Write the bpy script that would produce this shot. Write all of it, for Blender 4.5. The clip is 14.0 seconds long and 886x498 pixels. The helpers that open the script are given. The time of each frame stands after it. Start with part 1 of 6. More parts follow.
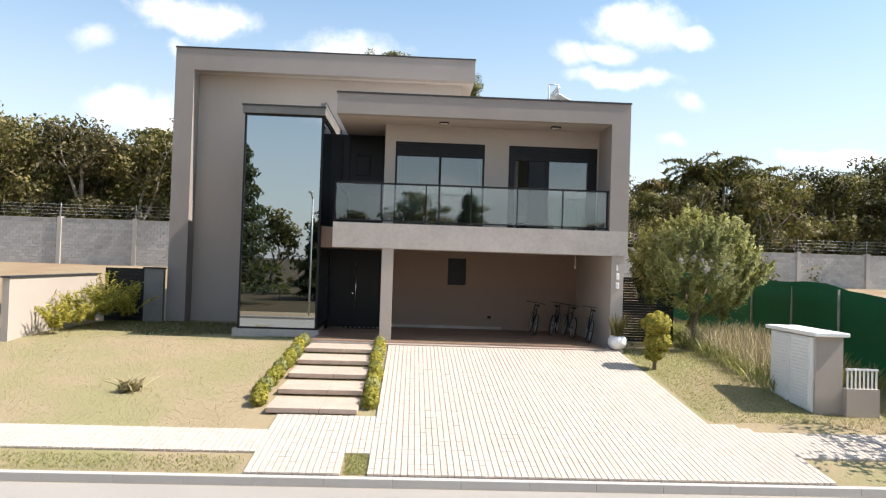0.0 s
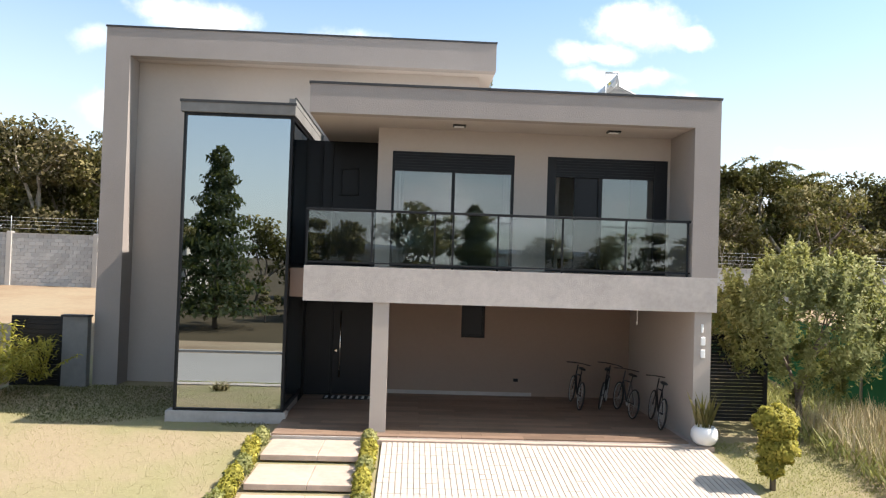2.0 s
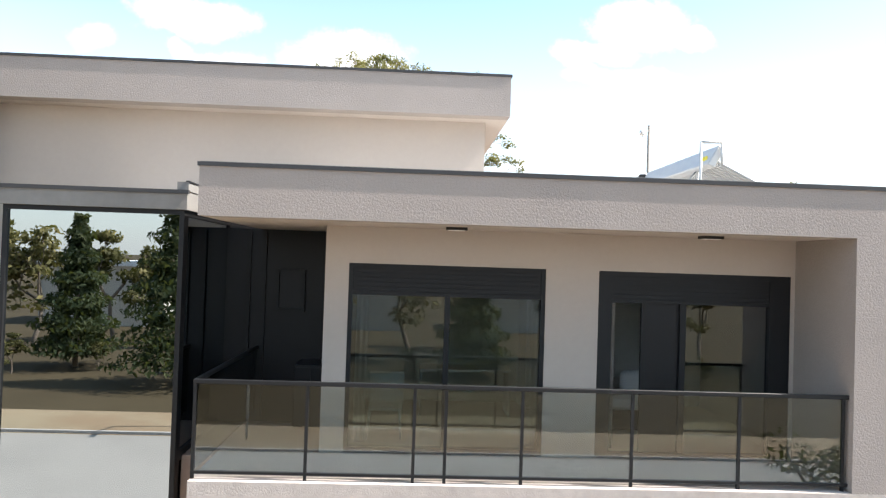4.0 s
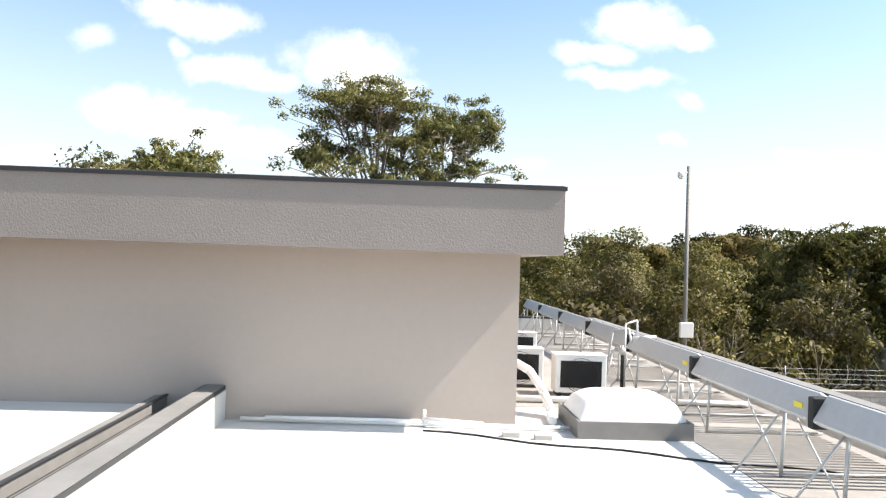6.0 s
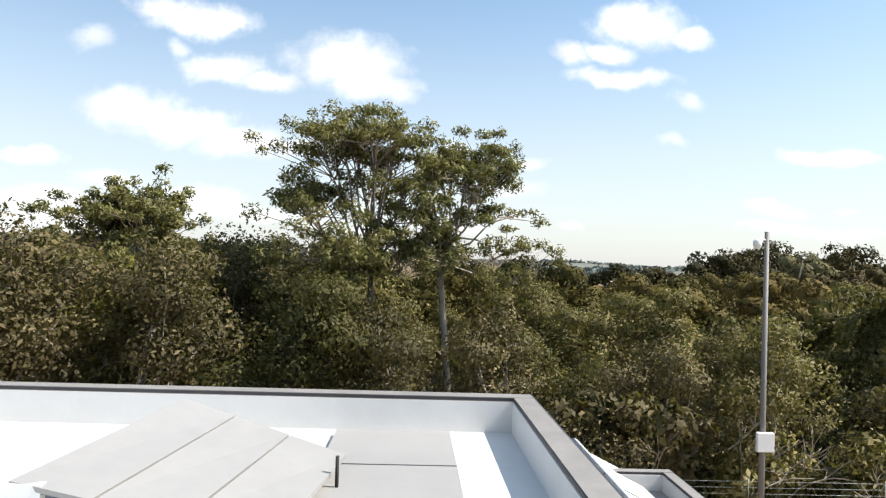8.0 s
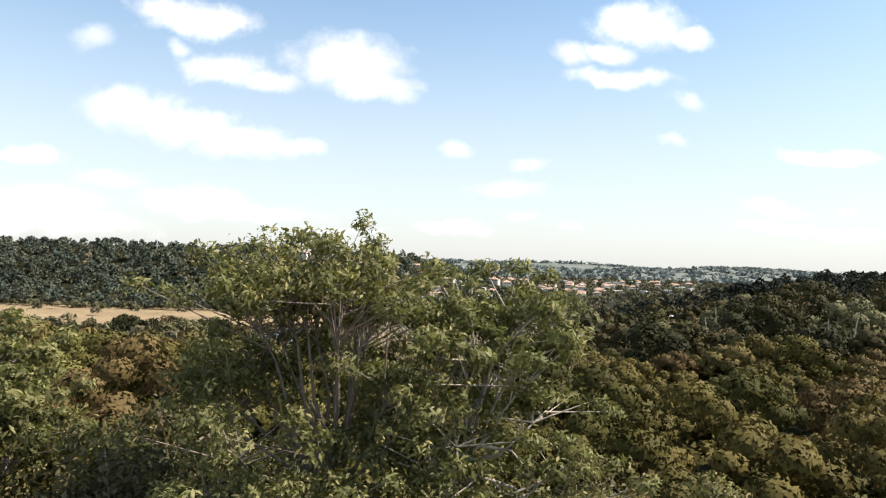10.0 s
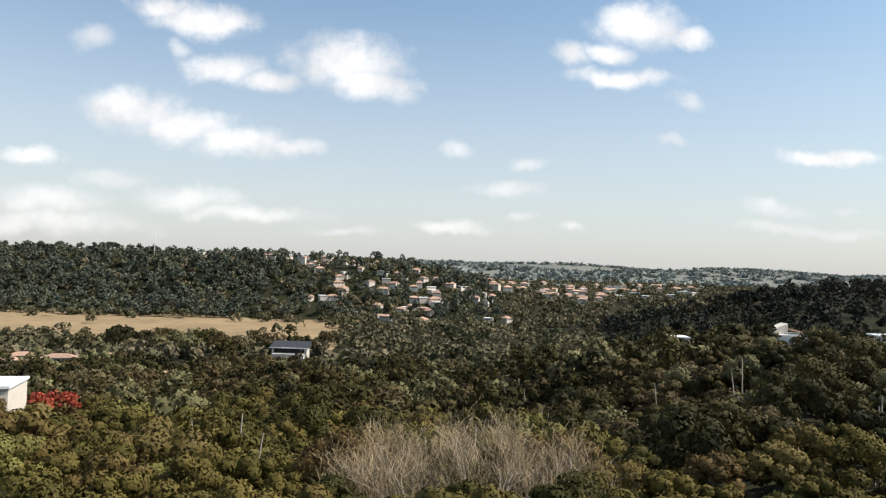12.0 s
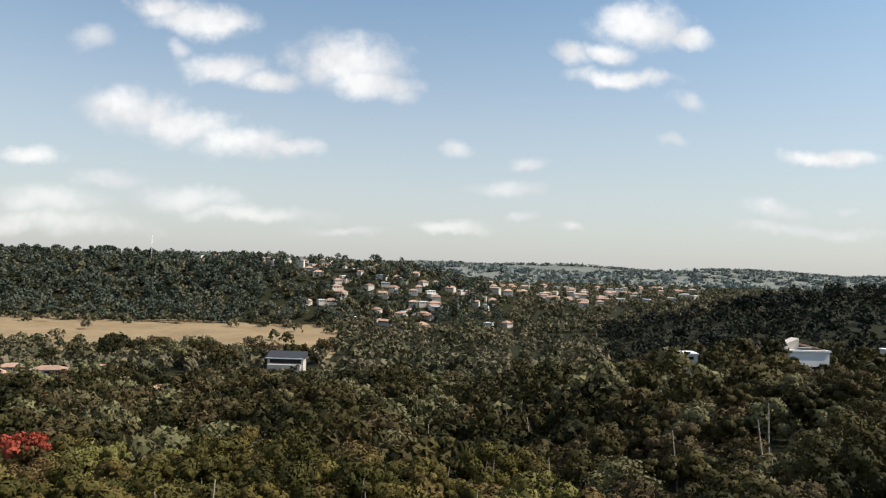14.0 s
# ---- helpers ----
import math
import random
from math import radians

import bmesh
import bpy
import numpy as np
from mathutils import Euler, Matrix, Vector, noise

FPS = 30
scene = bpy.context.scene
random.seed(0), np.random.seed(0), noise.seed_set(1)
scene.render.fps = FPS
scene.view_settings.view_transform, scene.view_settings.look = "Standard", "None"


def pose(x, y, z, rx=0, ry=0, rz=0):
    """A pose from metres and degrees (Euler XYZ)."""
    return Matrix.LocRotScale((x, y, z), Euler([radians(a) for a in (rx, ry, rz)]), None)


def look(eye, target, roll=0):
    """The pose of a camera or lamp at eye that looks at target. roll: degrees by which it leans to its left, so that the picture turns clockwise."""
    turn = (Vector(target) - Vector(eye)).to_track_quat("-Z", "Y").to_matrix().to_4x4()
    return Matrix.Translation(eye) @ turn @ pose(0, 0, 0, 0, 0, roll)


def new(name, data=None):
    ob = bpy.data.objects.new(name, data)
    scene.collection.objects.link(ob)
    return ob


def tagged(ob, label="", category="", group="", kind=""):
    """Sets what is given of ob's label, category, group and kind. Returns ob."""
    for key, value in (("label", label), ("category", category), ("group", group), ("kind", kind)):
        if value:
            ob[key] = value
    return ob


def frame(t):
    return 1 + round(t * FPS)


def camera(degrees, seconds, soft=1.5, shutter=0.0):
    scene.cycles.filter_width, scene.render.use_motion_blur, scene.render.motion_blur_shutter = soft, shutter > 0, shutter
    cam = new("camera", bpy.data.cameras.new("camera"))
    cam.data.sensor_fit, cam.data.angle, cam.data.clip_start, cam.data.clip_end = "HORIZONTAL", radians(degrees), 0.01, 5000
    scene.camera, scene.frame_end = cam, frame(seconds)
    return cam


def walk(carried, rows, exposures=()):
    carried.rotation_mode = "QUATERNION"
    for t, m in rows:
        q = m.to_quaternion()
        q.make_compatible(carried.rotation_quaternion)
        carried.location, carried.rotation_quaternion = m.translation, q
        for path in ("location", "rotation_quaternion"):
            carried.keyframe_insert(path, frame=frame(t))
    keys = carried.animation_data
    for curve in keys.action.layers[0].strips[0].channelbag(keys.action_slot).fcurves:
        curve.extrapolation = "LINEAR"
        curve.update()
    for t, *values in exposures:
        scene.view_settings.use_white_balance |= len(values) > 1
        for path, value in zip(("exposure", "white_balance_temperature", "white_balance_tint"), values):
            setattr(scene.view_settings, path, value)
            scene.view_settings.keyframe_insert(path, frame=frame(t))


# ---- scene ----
import collections

cam = camera(64.0, 14.0, soft=1.25)
PATH = [
    (0, pose(2.192, -19.321, 2.246, 91.15, -1.87, -2.45)),
    (0.5, pose(2.128, -18.070, 2.382, 91.15, -1.87, -2.45)),
    (1, pose(2.027, -16.667, 2.683, 91.15, -1.87, -2.45)),
    (1.5, pose(1.994, -15.212, 3.045, 91.15, -1.87, -2.45)),
    (2, pose(2.087, -13.739, 3.401, 91.15, -1.87, -2.45)),
    (4.3, pose(2.434, -7.244, 6.189, 91.15, -1.87, -2.45)),
    (5, pose(2.440, -5.499, 7.065, 91.15, -1.87, -2.45)),
    (5.5, pose(2.433, -4.320, 7.703, 91.15, -1.87, -2.45)),
    (6, pose(2.420, -3.068, 8.387, 91.15, -1.87, -2.45)),
    (6.5, pose(2.416, -1.771, 9.092, 91.15, -1.87, -2.45)),
    (7.2, pose(2.233, 0.097, 10.112, 91.15, -1.87, -2.45)),
    (9.3, pose(2.227, 10.674, 14.640, 91.15, -1.87, -2.45)),
    (9.5, pose(2.245, 12.239, 15.455, 91.15, -1.87, -2.45)),
    (10, pose(2.274, 15.675, 17.573, 91.15, -1.87, -2.45)),
    (10.5, pose(2.290, 18.602, 19.671, 91.15, -1.87, -2.45)),
    (11, pose(2.304, 21.205, 21.630, 91.15, -1.87, -2.45)),
    (11.5, pose(2.324, 23.631, 23.377, 91.15, -1.87, -2.45)),
    (12, pose(2.362, 25.986, 24.896, 91.15, -1.87, -2.45)),
    (12.5, pose(2.426, 28.340, 26.217, 91.15, -1.87, -2.45)),
    (13, pose(2.528, 30.721, 27.428, 91.15, -1.87, -2.45)),
    (13.5, pose(2.676, 33.121, 28.663, 91.15, -1.87, -2.45)),
    (14, pose(2.882, 35.490, 30.111, 91.15, -1.87, -2.45)),
]
EXPOSURE = [(0.0, 0.88), (1.0, 0.95), (2.0, 1.07), (4.3, 1.58), (5.0, 1.58), (5.5, 1.35), (6.1, 1.0), (6.6, 0.88), (7.2, 0.74), (9.5, 0.84), (11.0, 0.58), (14.0, 0.25)]
walk(cam, PATH, EXPOSURE)

# ---- world and sun ----
SUN = Vector((0.83, -0.085, 1.0)).normalized()
world = bpy.data.worlds.new("sky")
scene.world = world
world.use_nodes = True


class Nodes:
    """A short way to write node trees."""

    def __init__(self, tree):
        self.tree = tree
        tree.nodes.clear()

    def add(self, kind, ins=(), **props):
        n = self.tree.nodes.new(kind)
        for k, v in props.items():
            if k == "operation":
                n.operation = v
            elif k == "blend_type":
                n.blend_type = v
            elif k == "data_type":
                n.data_type = v
            elif k == "noise_dimensions":
                n.noise_dimensions = v
            elif k == "feature":
                n.feature = v
            elif k == "distance":
                n.distance = v
            elif k == "wave_type":
                n.wave_type = v
        for key, value in (ins.items() if isinstance(ins, dict) else enumerate(ins)):
            if value is None:
                continue
            if isinstance(value, bpy.types.NodeSocket):
                self.tree.links.new(value, n.inputs[key])
            else:
                n.inputs[key].default_value = value
        return n

    def math(self, op, *ins):
        return self.add("ShaderNodeMath", ins, operation=op).outputs[0]

    def vec(self, op, *ins):
        return self.add("ShaderNodeVectorMath", ins, operation=op).outputs[0]

    def ramp(self, fac, lo, hi, a=0.0, b=1.0):
        n = self.add("ShaderNodeMapRange", [fac, lo, hi, a, b])
        n.clamp = True
        n.interpolation_type = "SMOOTHSTEP"
        return n.outputs[0]

    def mix(self, fac, a, b, blend="MIX"):
        n = self.add("ShaderNodeMix", data_type="RGBA", blend_type=blend)
        for i, v in ((0, fac), (6, a), (7, b)):
            if isinstance(v, bpy.types.NodeSocket):
                self.tree.links.new(v, n.inputs[i])
            else:
                n.inputs[i].default_value = (*v, 1) if isinstance(v, tuple) and len(v) == 3 else v
        return n.outputs[2]

    def noise(self, vector, scale, detail=4.0, rough=0.55):
        return self.add("ShaderNodeTexNoise", {"Vector": vector, "Scale": scale, "Detail": detail, "Roughness": rough})


def make_sky():
    N = Nodes(world.node_tree)
    sky = N.add("ShaderNodeTexSky")
    sky.sky_type, sky.sun_disc = "NISHITA", False
    sky.sun_elevation = math.asin(SUN.z)
    sky.sun_rotation = math.atan2(SUN.x, SUN.y)
    sky.air_density, sky.dust_density, sky.ozone_density = 1.0, 1.6, 1.0
    way = N.add("ShaderNodeTexCoord").outputs["Generated"]
    xyz = N.add("ShaderNodeSeparateXYZ", [way])
    x, y, z = xyz.outputs
    depth = N.math("MAXIMUM", N.math("ABSOLUTE", y), 0.05)
    flat = N.add("ShaderNodeCombineXYZ", [N.math("DIVIDE", x, depth), N.math("DIVIDE", z, depth), N.math("SIGN", y)]).outputs[0]
    wob = N.noise(flat, 9.0, 6.0, 0.6)
    wobble = N.vec("MULTIPLY", N.vec("SUBTRACT", wob.outputs["Color"], (0.5, 0.5, 0.5)), (0.070, 0.050, 0.0))
    at = N.vec("ADD", flat, wobble)
    # fair-weather clouds: across, up, half width, half height
    puffs = [
        (-0.363, 0.335, 0.044, 0.016), (-0.315, 0.324, 0.068, 0.021), (-0.272, 0.323, 0.028, 0.013), (-0.274, 0.260, 0.049, 0.019),
        (-0.214, 0.242, 0.036, 0.013), (-0.109, 0.275, 0.076, 0.030), (-0.072, 0.249, 0.056, 0.019),
        (-0.396, 0.193, 0.070, 0.024), (-0.329, 0.176, 0.072, 0.022), (-0.243, 0.155, 0.064, 0.019),
        (-0.179, 0.147, 0.041, 0.012), (-0.527, 0.123, 0.036, 0.011), (0.321, 0.346, 0.060, 0.026), (0.383, 0.334, 0.036, 0.013),
        (0.273, 0.311, 0.033, 0.012), (0.212, 0.303, 0.026, 0.014), (0.294, 0.273, 0.064, 0.012), (0.608, 0.169, 0.062, 0.010),
       
    ]
    veil = [
        (-0.335, 0.283, 0.020, 0.013), (-0.028, 0.240, 0.026, 0.013), (0.157, 0.146, 0.030, 0.013), (0.388, 0.249, 0.024, 0.015), (0.357, 0.190, 0.018, 0.010), (-0.458, 0.295, 0.028, 0.016),
        (0.133, 0.106, 0.048, 0.014), (0.054, 0.164, 0.028, 0.013), (0.054, 0.049, 0.056, 0.010), (0.146, 0.066, 0.021, 0.008),
        (0.223, 0.054, 0.027, 0.007), (-0.419, 0.101, 0.048, 0.014), (-0.318, 0.080, 0.088, 0.019), (-0.223, 0.061, 0.096, 0.013),
        (-0.517, 0.066, 0.104, 0.021), (-0.508, 0.038, 0.143, 0.018), (-0.105, 0.041, 0.056, 0.007), (0.518, 0.092, 0.048, 0.013),
        (0.614, 0.099, 0.024, 0.007), (0.577, 0.065, 0.104, 0.011),
    ]
    cover = None
    for u, v, w, h in puffs:
        d = N.vec("MULTIPLY", N.vec("SUBTRACT", at, (u, v + 0.005, 1.0)), (0.75 / w, 0.72 / h, 3.0))
        one = N.math("SUBTRACT", 1.0, N.add("ShaderNodeVectorMath", [d], operation="LENGTH").outputs[1])
        cover = one if cover is None else N.math("MAXIMUM", cover, one)
    thin = None
    for u, v, w, h in veil:
        d = N.vec("MULTIPLY", N.vec("SUBTRACT", at, (u, v, 1.0)), (1 / w, 1 / h, 3.0))
        one = N.math("SUBTRACT", 1.0, N.add("ShaderNodeVectorMath", [d], operation="LENGTH").outputs[1])
        thin = one if thin is None else N.math("MAXIMUM", thin, one)
    fine = N.noise(flat, 26.0, 5.0, 0.6).outputs[0]
    edge = N.math("MULTIPLY", N.math("SUBTRACT", fine, 0.5), 1.15)
    dense = N.math("MULTIPLY", N.ramp(N.math("ADD", cover, edge), -0.16, 0.80), 0.90)
    haze = N.math("MULTIPLY", N.ramp(N.math("ADD", thin, edge), -0.3, 0.9), 0.62)
    # the same kind of clouds all round the rest of the sky
    back = N.noise(N.vec("MULTIPLY", way, (1.0, 1.0, 2.6)), 3.2, 7.0, 0.58).outputs[0]
    behind = N.ramp(y, 0.35, 0.1)
    rest = N.math("MULTIPLY", N.ramp(back, 0.54, 0.68), behind)
    cloud = N.math("MAXIMUM", N.math("MAXIMUM", dense, haze), rest)
    low = N.ramp(z, 0.42, -0.02, 0.08, 0.68)
    tint = N.mix(low, N.mix(1.0, sky.outputs[0], (0.78, 1.0, 1.04), "MULTIPLY"), (5.45, 5.25, 5.15))
    shade = N.mix(N.ramp(wob.outputs[0], 0.35, 0.65), (5.6, 5.65, 5.8), (7.6, 7.5, 7.4))
    colour = N.mix(cloud, tint, shade)
    bg = N.add("ShaderNodeBackground", {"Color": colour, "Strength": SKY})
    out = N.add("ShaderNodeOutputWorld")
    N.tree.links.new(bg.outputs[0], out.inputs[0])


SKY = 0.118
make_sky()
sun = new("sun", bpy.data.lights.new("sun", "SUN"))
sun.data.energy, sun.data.angle, sun.data.color = 5.0, radians(0.5), (1.0, 0.93, 0.862)
sun.matrix_world = look(SUN * 100, (0, 0, 0))

# ---- materials ----
def material(name, colour, rough=0.8, metal=0.0, vary=0.12, grain=6.0, stain=0.5, bump=0.0, bump_scale=60.0, spec=0.4, island=0.0, obj=0.0, other=None):
    """A surface with two scales of variation: fine grain and broad stains, and relief."""
    m = bpy.data.materials.new(name)
    m.use_nodes = True
    N = Nodes(m.node_tree)
    here = N.add("ShaderNodeTexCoord").outputs["Object"]
    if obj == 0.0 and island == 0.0:
        here = N.add("ShaderNodeNewGeometry").outputs["Position"]
    fine = N.noise(here, grain, 5.0, 0.6).outputs[0]
    wide = N.noise(here, stain, 4.0, 0.6).outputs[0]
    value = N.math("ADD", N.math("MULTIPLY", N.math("SUBTRACT", fine, 0.5), vary * 1.6), N.math("MULTIPLY", N.math("SUBTRACT", wide, 0.5), vary * 2.2))
    if island:
        value = N.math("ADD", value, N.math("MULTIPLY", N.math("SUBTRACT", N.add("ShaderNodeNewGeometry").outputs["Random Per Island"], 0.5), island))
    if obj:
        value = N.math("ADD", value, N.math("MULTIPLY", N.math("SUBTRACT", N.add("ShaderNodeObjectInfo").outputs["Random"], 0.5), obj))
    base = (*colour, 1)
    if other:
        base = N.mix(N.ramp(wide, 0.38, 0.62), colour, other)
    bright = N.add("ShaderNodeHueSaturation", {"Value": N.math("ADD", value, 1.0), "Color": base}).outputs[0]
    p = N.add("ShaderNodeBsdfPrincipled", {"Base Color": bright, "Metallic": metal, "Specular IOR Level": spec})
    N.tree.links.new(N.math("ADD", rough - 0.06, N.math("MULTIPLY", fine, 0.12)), p.inputs["Roughness"])
    if bump:
        b = N.add("ShaderNodeBump", {"Strength": bump, "Distance": 0.02, "Height": N.noise(here, bump_scale, 3.0, 0.6).outputs[0]})
        N.tree.links.new(b.outputs[0], p.inputs["Normal"])
    out = N.add("ShaderNodeOutputMaterial")
    N.tree.links.new(p.outputs[0], out.inputs[0])
    return m


def glass(name, mirror, tint, colour=(0.9, 0.95, 1.0), rough=0.0):
    """A coated pane: part mirror, part tinted see-through."""
    m = bpy.data.materials.new(name)
    m.use_nodes = True
    N = Nodes(m.node_tree)
    g = N.add("ShaderNodeBsdfGlossy", {"Color": (*colour, 1), "Roughness": rough})
    t = N.add("ShaderNodeBsdfTransparent", {"Color": (*tint, 1)})
    fres = N.math("ADD", mirror, N.math("MULTIPLY", N.add("ShaderNodeFresnel", {"IOR": 1.5}).outputs[0], 0.8))
    mix = N.add("ShaderNodeMixShader", [N.math("MINIMUM", fres, 1.0), t.outputs[0], g.outputs[0]])
    out = N.add("ShaderNodeOutputMaterial")
    N.tree.links.new(mix.outputs[0], out.inputs[0])
    return m


def foliage(name, a, b, c, patch=0.12, trans=0.35, obj=0.0, island=0.5):
    """Leaves: three hues by patches and leaf by leaf, with light coming through."""
    m = bpy.data.materials.new(name)
    m.use_nodes = True
    N = Nodes(m.node_tree)
    geo = N.add("ShaderNodeNewGeometry")
    patchy = N.noise(geo.outputs["Position"], patch, 3.0, 0.6).outputs[0]
    leaf = geo.outputs["Random Per Island"]
    if obj:
        patchy = N.math("ADD", patchy, N.math("MULTIPLY", N.math("SUBTRACT", N.add("ShaderNodeObjectInfo").outputs["Random"], 0.5), obj))
    col = N.mix(N.ramp(patchy, 0.36, 0.62), a, b)
    col = N.mix(N.math("MULTIPLY", N.ramp(N.math("ADD", leaf, N.math("MULTIPLY", N.math("SUBTRACT", patchy, 0.5), 0.8)), 0.66, 1.0), 0.8), col, c)
    col = N.add("ShaderNodeHueSaturation", {"Value": N.math("ADD", 1.0 - island / 2, N.math("MULTIPLY", leaf, island)), "Color": col}).outputs[0]
    p = N.add("ShaderNodeBsdfPrincipled", {"Base Color": col, "Roughness": 0.65, "Specular IOR Level": 0.2})
    t = N.add("ShaderNodeBsdfTranslucent", {"Color": N.mix(0.5, col, (0.20, 0.215, 0.03))})
    mix = N.add("ShaderNodeMixShader", [trans, p.outputs[0], t.outputs[0]])
    out = N.add("ShaderNodeOutputMaterial")
    N.tree.links.new(mix.outputs[0], out.inputs[0])
    return m


def canopy(name, stops):
    """Leaves of a wood: every tree its own hue out of the stops, its boughs a little apart."""
    m = bpy.data.materials.new(name)
    m.use_nodes = True
    N = Nodes(m.node_tree)
    own = N.add("ShaderNodeAttribute")
    own.attribute_name = "tone"
    geo = N.add("ShaderNodeNewGeometry")
    band = N.add("ShaderNodeValToRGB", [own.outputs["Fac"]])
    band.color_ramp.interpolation = "LINEAR"
    while len(band.color_ramp.elements) < len(stops):
        band.color_ramp.elements.new(0.5)
    for e, (at, c) in zip(band.color_ramp.elements, stops):
        e.position, e.color = at, (*c, 1)
    bough = N.add("ShaderNodeAttribute")
    bough.attribute_name = "bough"
    value = N.math("ADD", N.math("MULTIPLY", bough.outputs["Fac"], 0.40), N.math("ADD", 0.70, N.math("MULTIPLY", geo.outputs["Random Per Island"], 0.20)))
    col = N.add("ShaderNodeHueSaturation", {"Value": value, "Color": band.outputs[0]}).outputs[0]
    p = N.add("ShaderNodeBsdfPrincipled", {"Base Color": col, "Roughness": 0.7, "Specular IOR Level": 0.1})
    t = N.add("ShaderNodeBsdfTranslucent", {"Color": col})
    mix = N.add("ShaderNodeMixShader", [0.14, p.outputs[0], t.outputs[0]])
    out = N.add("ShaderNodeOutputMaterial")
    N.tree.links.new(mix.outputs[0], out.inputs[0])
    return m


STUCCO = material("taupe_stucco", (0.304, 0.264, 0.240), 0.9, vary=0.10, grain=30, stain=0.9, bump=0.34, bump_scale=40, spec=0.2)
STUCCO_SMOOTH = material("taupe_paint", (0.418, 0.360, 0.314), 0.85, vary=0.05, grain=12, stain=0.4, bump=0.12, bump_scale=90, spec=0.2)
# taupe turned brown and darker: warm bounce and recess shade in the colour
GARAGE = material("bounce_brown_garage", (0.30, 0.215, 0.168), 0.85, vary=0.07, grain=10, stain=0.5, bump=0.1, bump_scale=80, spec=0.2)
CONCRETE = material("grey_concrete", (0.43, 0.380, 0.345), 0.88, vary=0.24, grain=9, stain=1.3, bump=0.3, bump_scale=45, spec=0.2)
BLACK = material("black_aluminium", (0.010, 0.010, 0.011), 0.5, vary=0.1, spec=0.3)
DARK = material("charcoal_cladding", (0.010, 0.010, 0.012), 0.4, vary=0.15, grain=9, spec=0.3)
FLASH = material("dark_metal_flashing", (0.035, 0.035, 0.037), 0.6, metal=0.0, vary=0.2, grain=4)
CAPGREY = material("weathered_coping", (0.20, 0.19, 0.178), 0.85, vary=0.25, grain=5, stain=1.2, bump=0.15)
MEMBRANE = material("white_roof_membrane", (0.62, 0.61, 0.59), 0.75, vary=0.08, grain=3, stain=0.5, bump=0.08, bump_scale=20)
WHITE = material("white_paint", (0.78, 0.77, 0.75), 0.5, vary=0.06, grain=8)
STEEL = material("galvanised_steel", (0.52, 0.52, 0.51), 0.5, metal=0.35, vary=0.15, grain=12)
CHROME = material("brushed_chrome", (0.75, 0.75, 0.75), 0.25, metal=1.0, vary=0.05)
RUBBER = material("black_rubber", (0.02, 0.02, 0.02), 0.75, vary=0.2)
PAVER = material("beige_concrete_paver", (0.46, 0.395, 0.34), 0.9, vary=0.10, grain=25, stain=0.7, bump=0.25, bump_scale=120, spec=0.2, obj=0.10)
PAVER_REST = material("beige_paver_field", (0.46, 0.395, 0.34), 0.9, vary=0.10, grain=25, stain=0.7, bump=0.25, bump_scale=120, spec=0.2, island=0.10)
JOINT = material("sand_joint", (0.42, 0.355, 0.30), 0.95, vary=0.25, grain=30)
STONE = material("cream_travertine", (0.43, 0.33, 0.265), 0.7, vary=0.24, grain=9, stain=1.9, bump=0.15, bump_scale=40)
DECK = material("wood_look_plank", (0.22, 0.145, 0.10), 0.5, vary=0.22, grain=14, stain=2.5, spec=0.45, obj=0.55)
GRASS = material("dry_lawn", (0.325, 0.255, 0.16), 0.95, vary=0.2, grain=22, stain=0.35, bump=0.8, bump_scale=70, spec=0.1, other=(0.25, 0.222, 0.115))
DIRT = material("dry_earth", (0.30, 0.235, 0.155), 0.95, vary=0.25, grain=4, stain=0.15, bump=0.6, bump_scale=12, spec=0.1, other=(0.235, 0.165, 0.105))
SCRUB = material("green_scrub", (0.066, 0.050, 0.029), 0.95, vary=0.3, grain=3, stain=0.2, bump=0.6, bump_scale=8, spec=0.1)
# far pasture paled and blued to imitate distance haze
PASTURE = material("hazy_pasture", (0.15, 0.155, 0.13), 0.95, vary=0.45, grain=0.02, stain=0.003, spec=0.1)
FIELD = material("dry_field", (0.25, 0.18, 0.10), 0.95, vary=0.4, grain=0.12, stain=0.02, spec=0.1)
# skyline ridge: the haze is in this blue-grey base colour
FAR_RIDGE = material("hazy_far_ridge", (0.17, 0.20, 0.20), 0.95, vary=0.3, grain=0.01, stain=0.002, spec=0.1)
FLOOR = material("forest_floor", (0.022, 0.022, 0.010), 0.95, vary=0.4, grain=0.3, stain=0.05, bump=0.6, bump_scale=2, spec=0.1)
ASPHALT = material("pale_asphalt", (0.29, 0.262, 0.235), 0.9, vary=0.15, grain=40, stain=0.4, bump=0.3, bump_scale=90)
KERB = material("kerb_concrete", (0.43, 0.395, 0.36), 0.9, vary=0.08, grain=10, bump=0.2)
BLOCK = material("concrete_block", (0.40, 0.385, 0.37), 0.92, vary=0.12, grain=16, stain=0.5, bump=0.35, bump_scale=50, obj=0.22)
BLOCK_REST = material("concrete_block_far", (0.40, 0.385, 0.37), 0.92, vary=0.12, grain=16, stain=0.5, bump=0.35, bump_scale=50, island=0.22)
MORTAR = material("mortar", (0.355, 0.335, 0.315), 0.95, vary=0.15, grain=20)
FENCE = material("green_shade_net", (0.012, 0.085, 0.035), 0.8, vary=0.2, grain=3, stain=0.8, bump=0.2, bump_scale=8)
BARK = material("bark", (0.17, 0.13, 0.10), 0.9, vary=0.35, grain=8, stain=2.0, bump=0.6, bump_scale=20)
PALE_BARK = material("pale_bark", (0.33, 0.28, 0.22), 0.9, vary=0.3, grain=6, stain=1.5, bump=0.5, bump_scale=20)
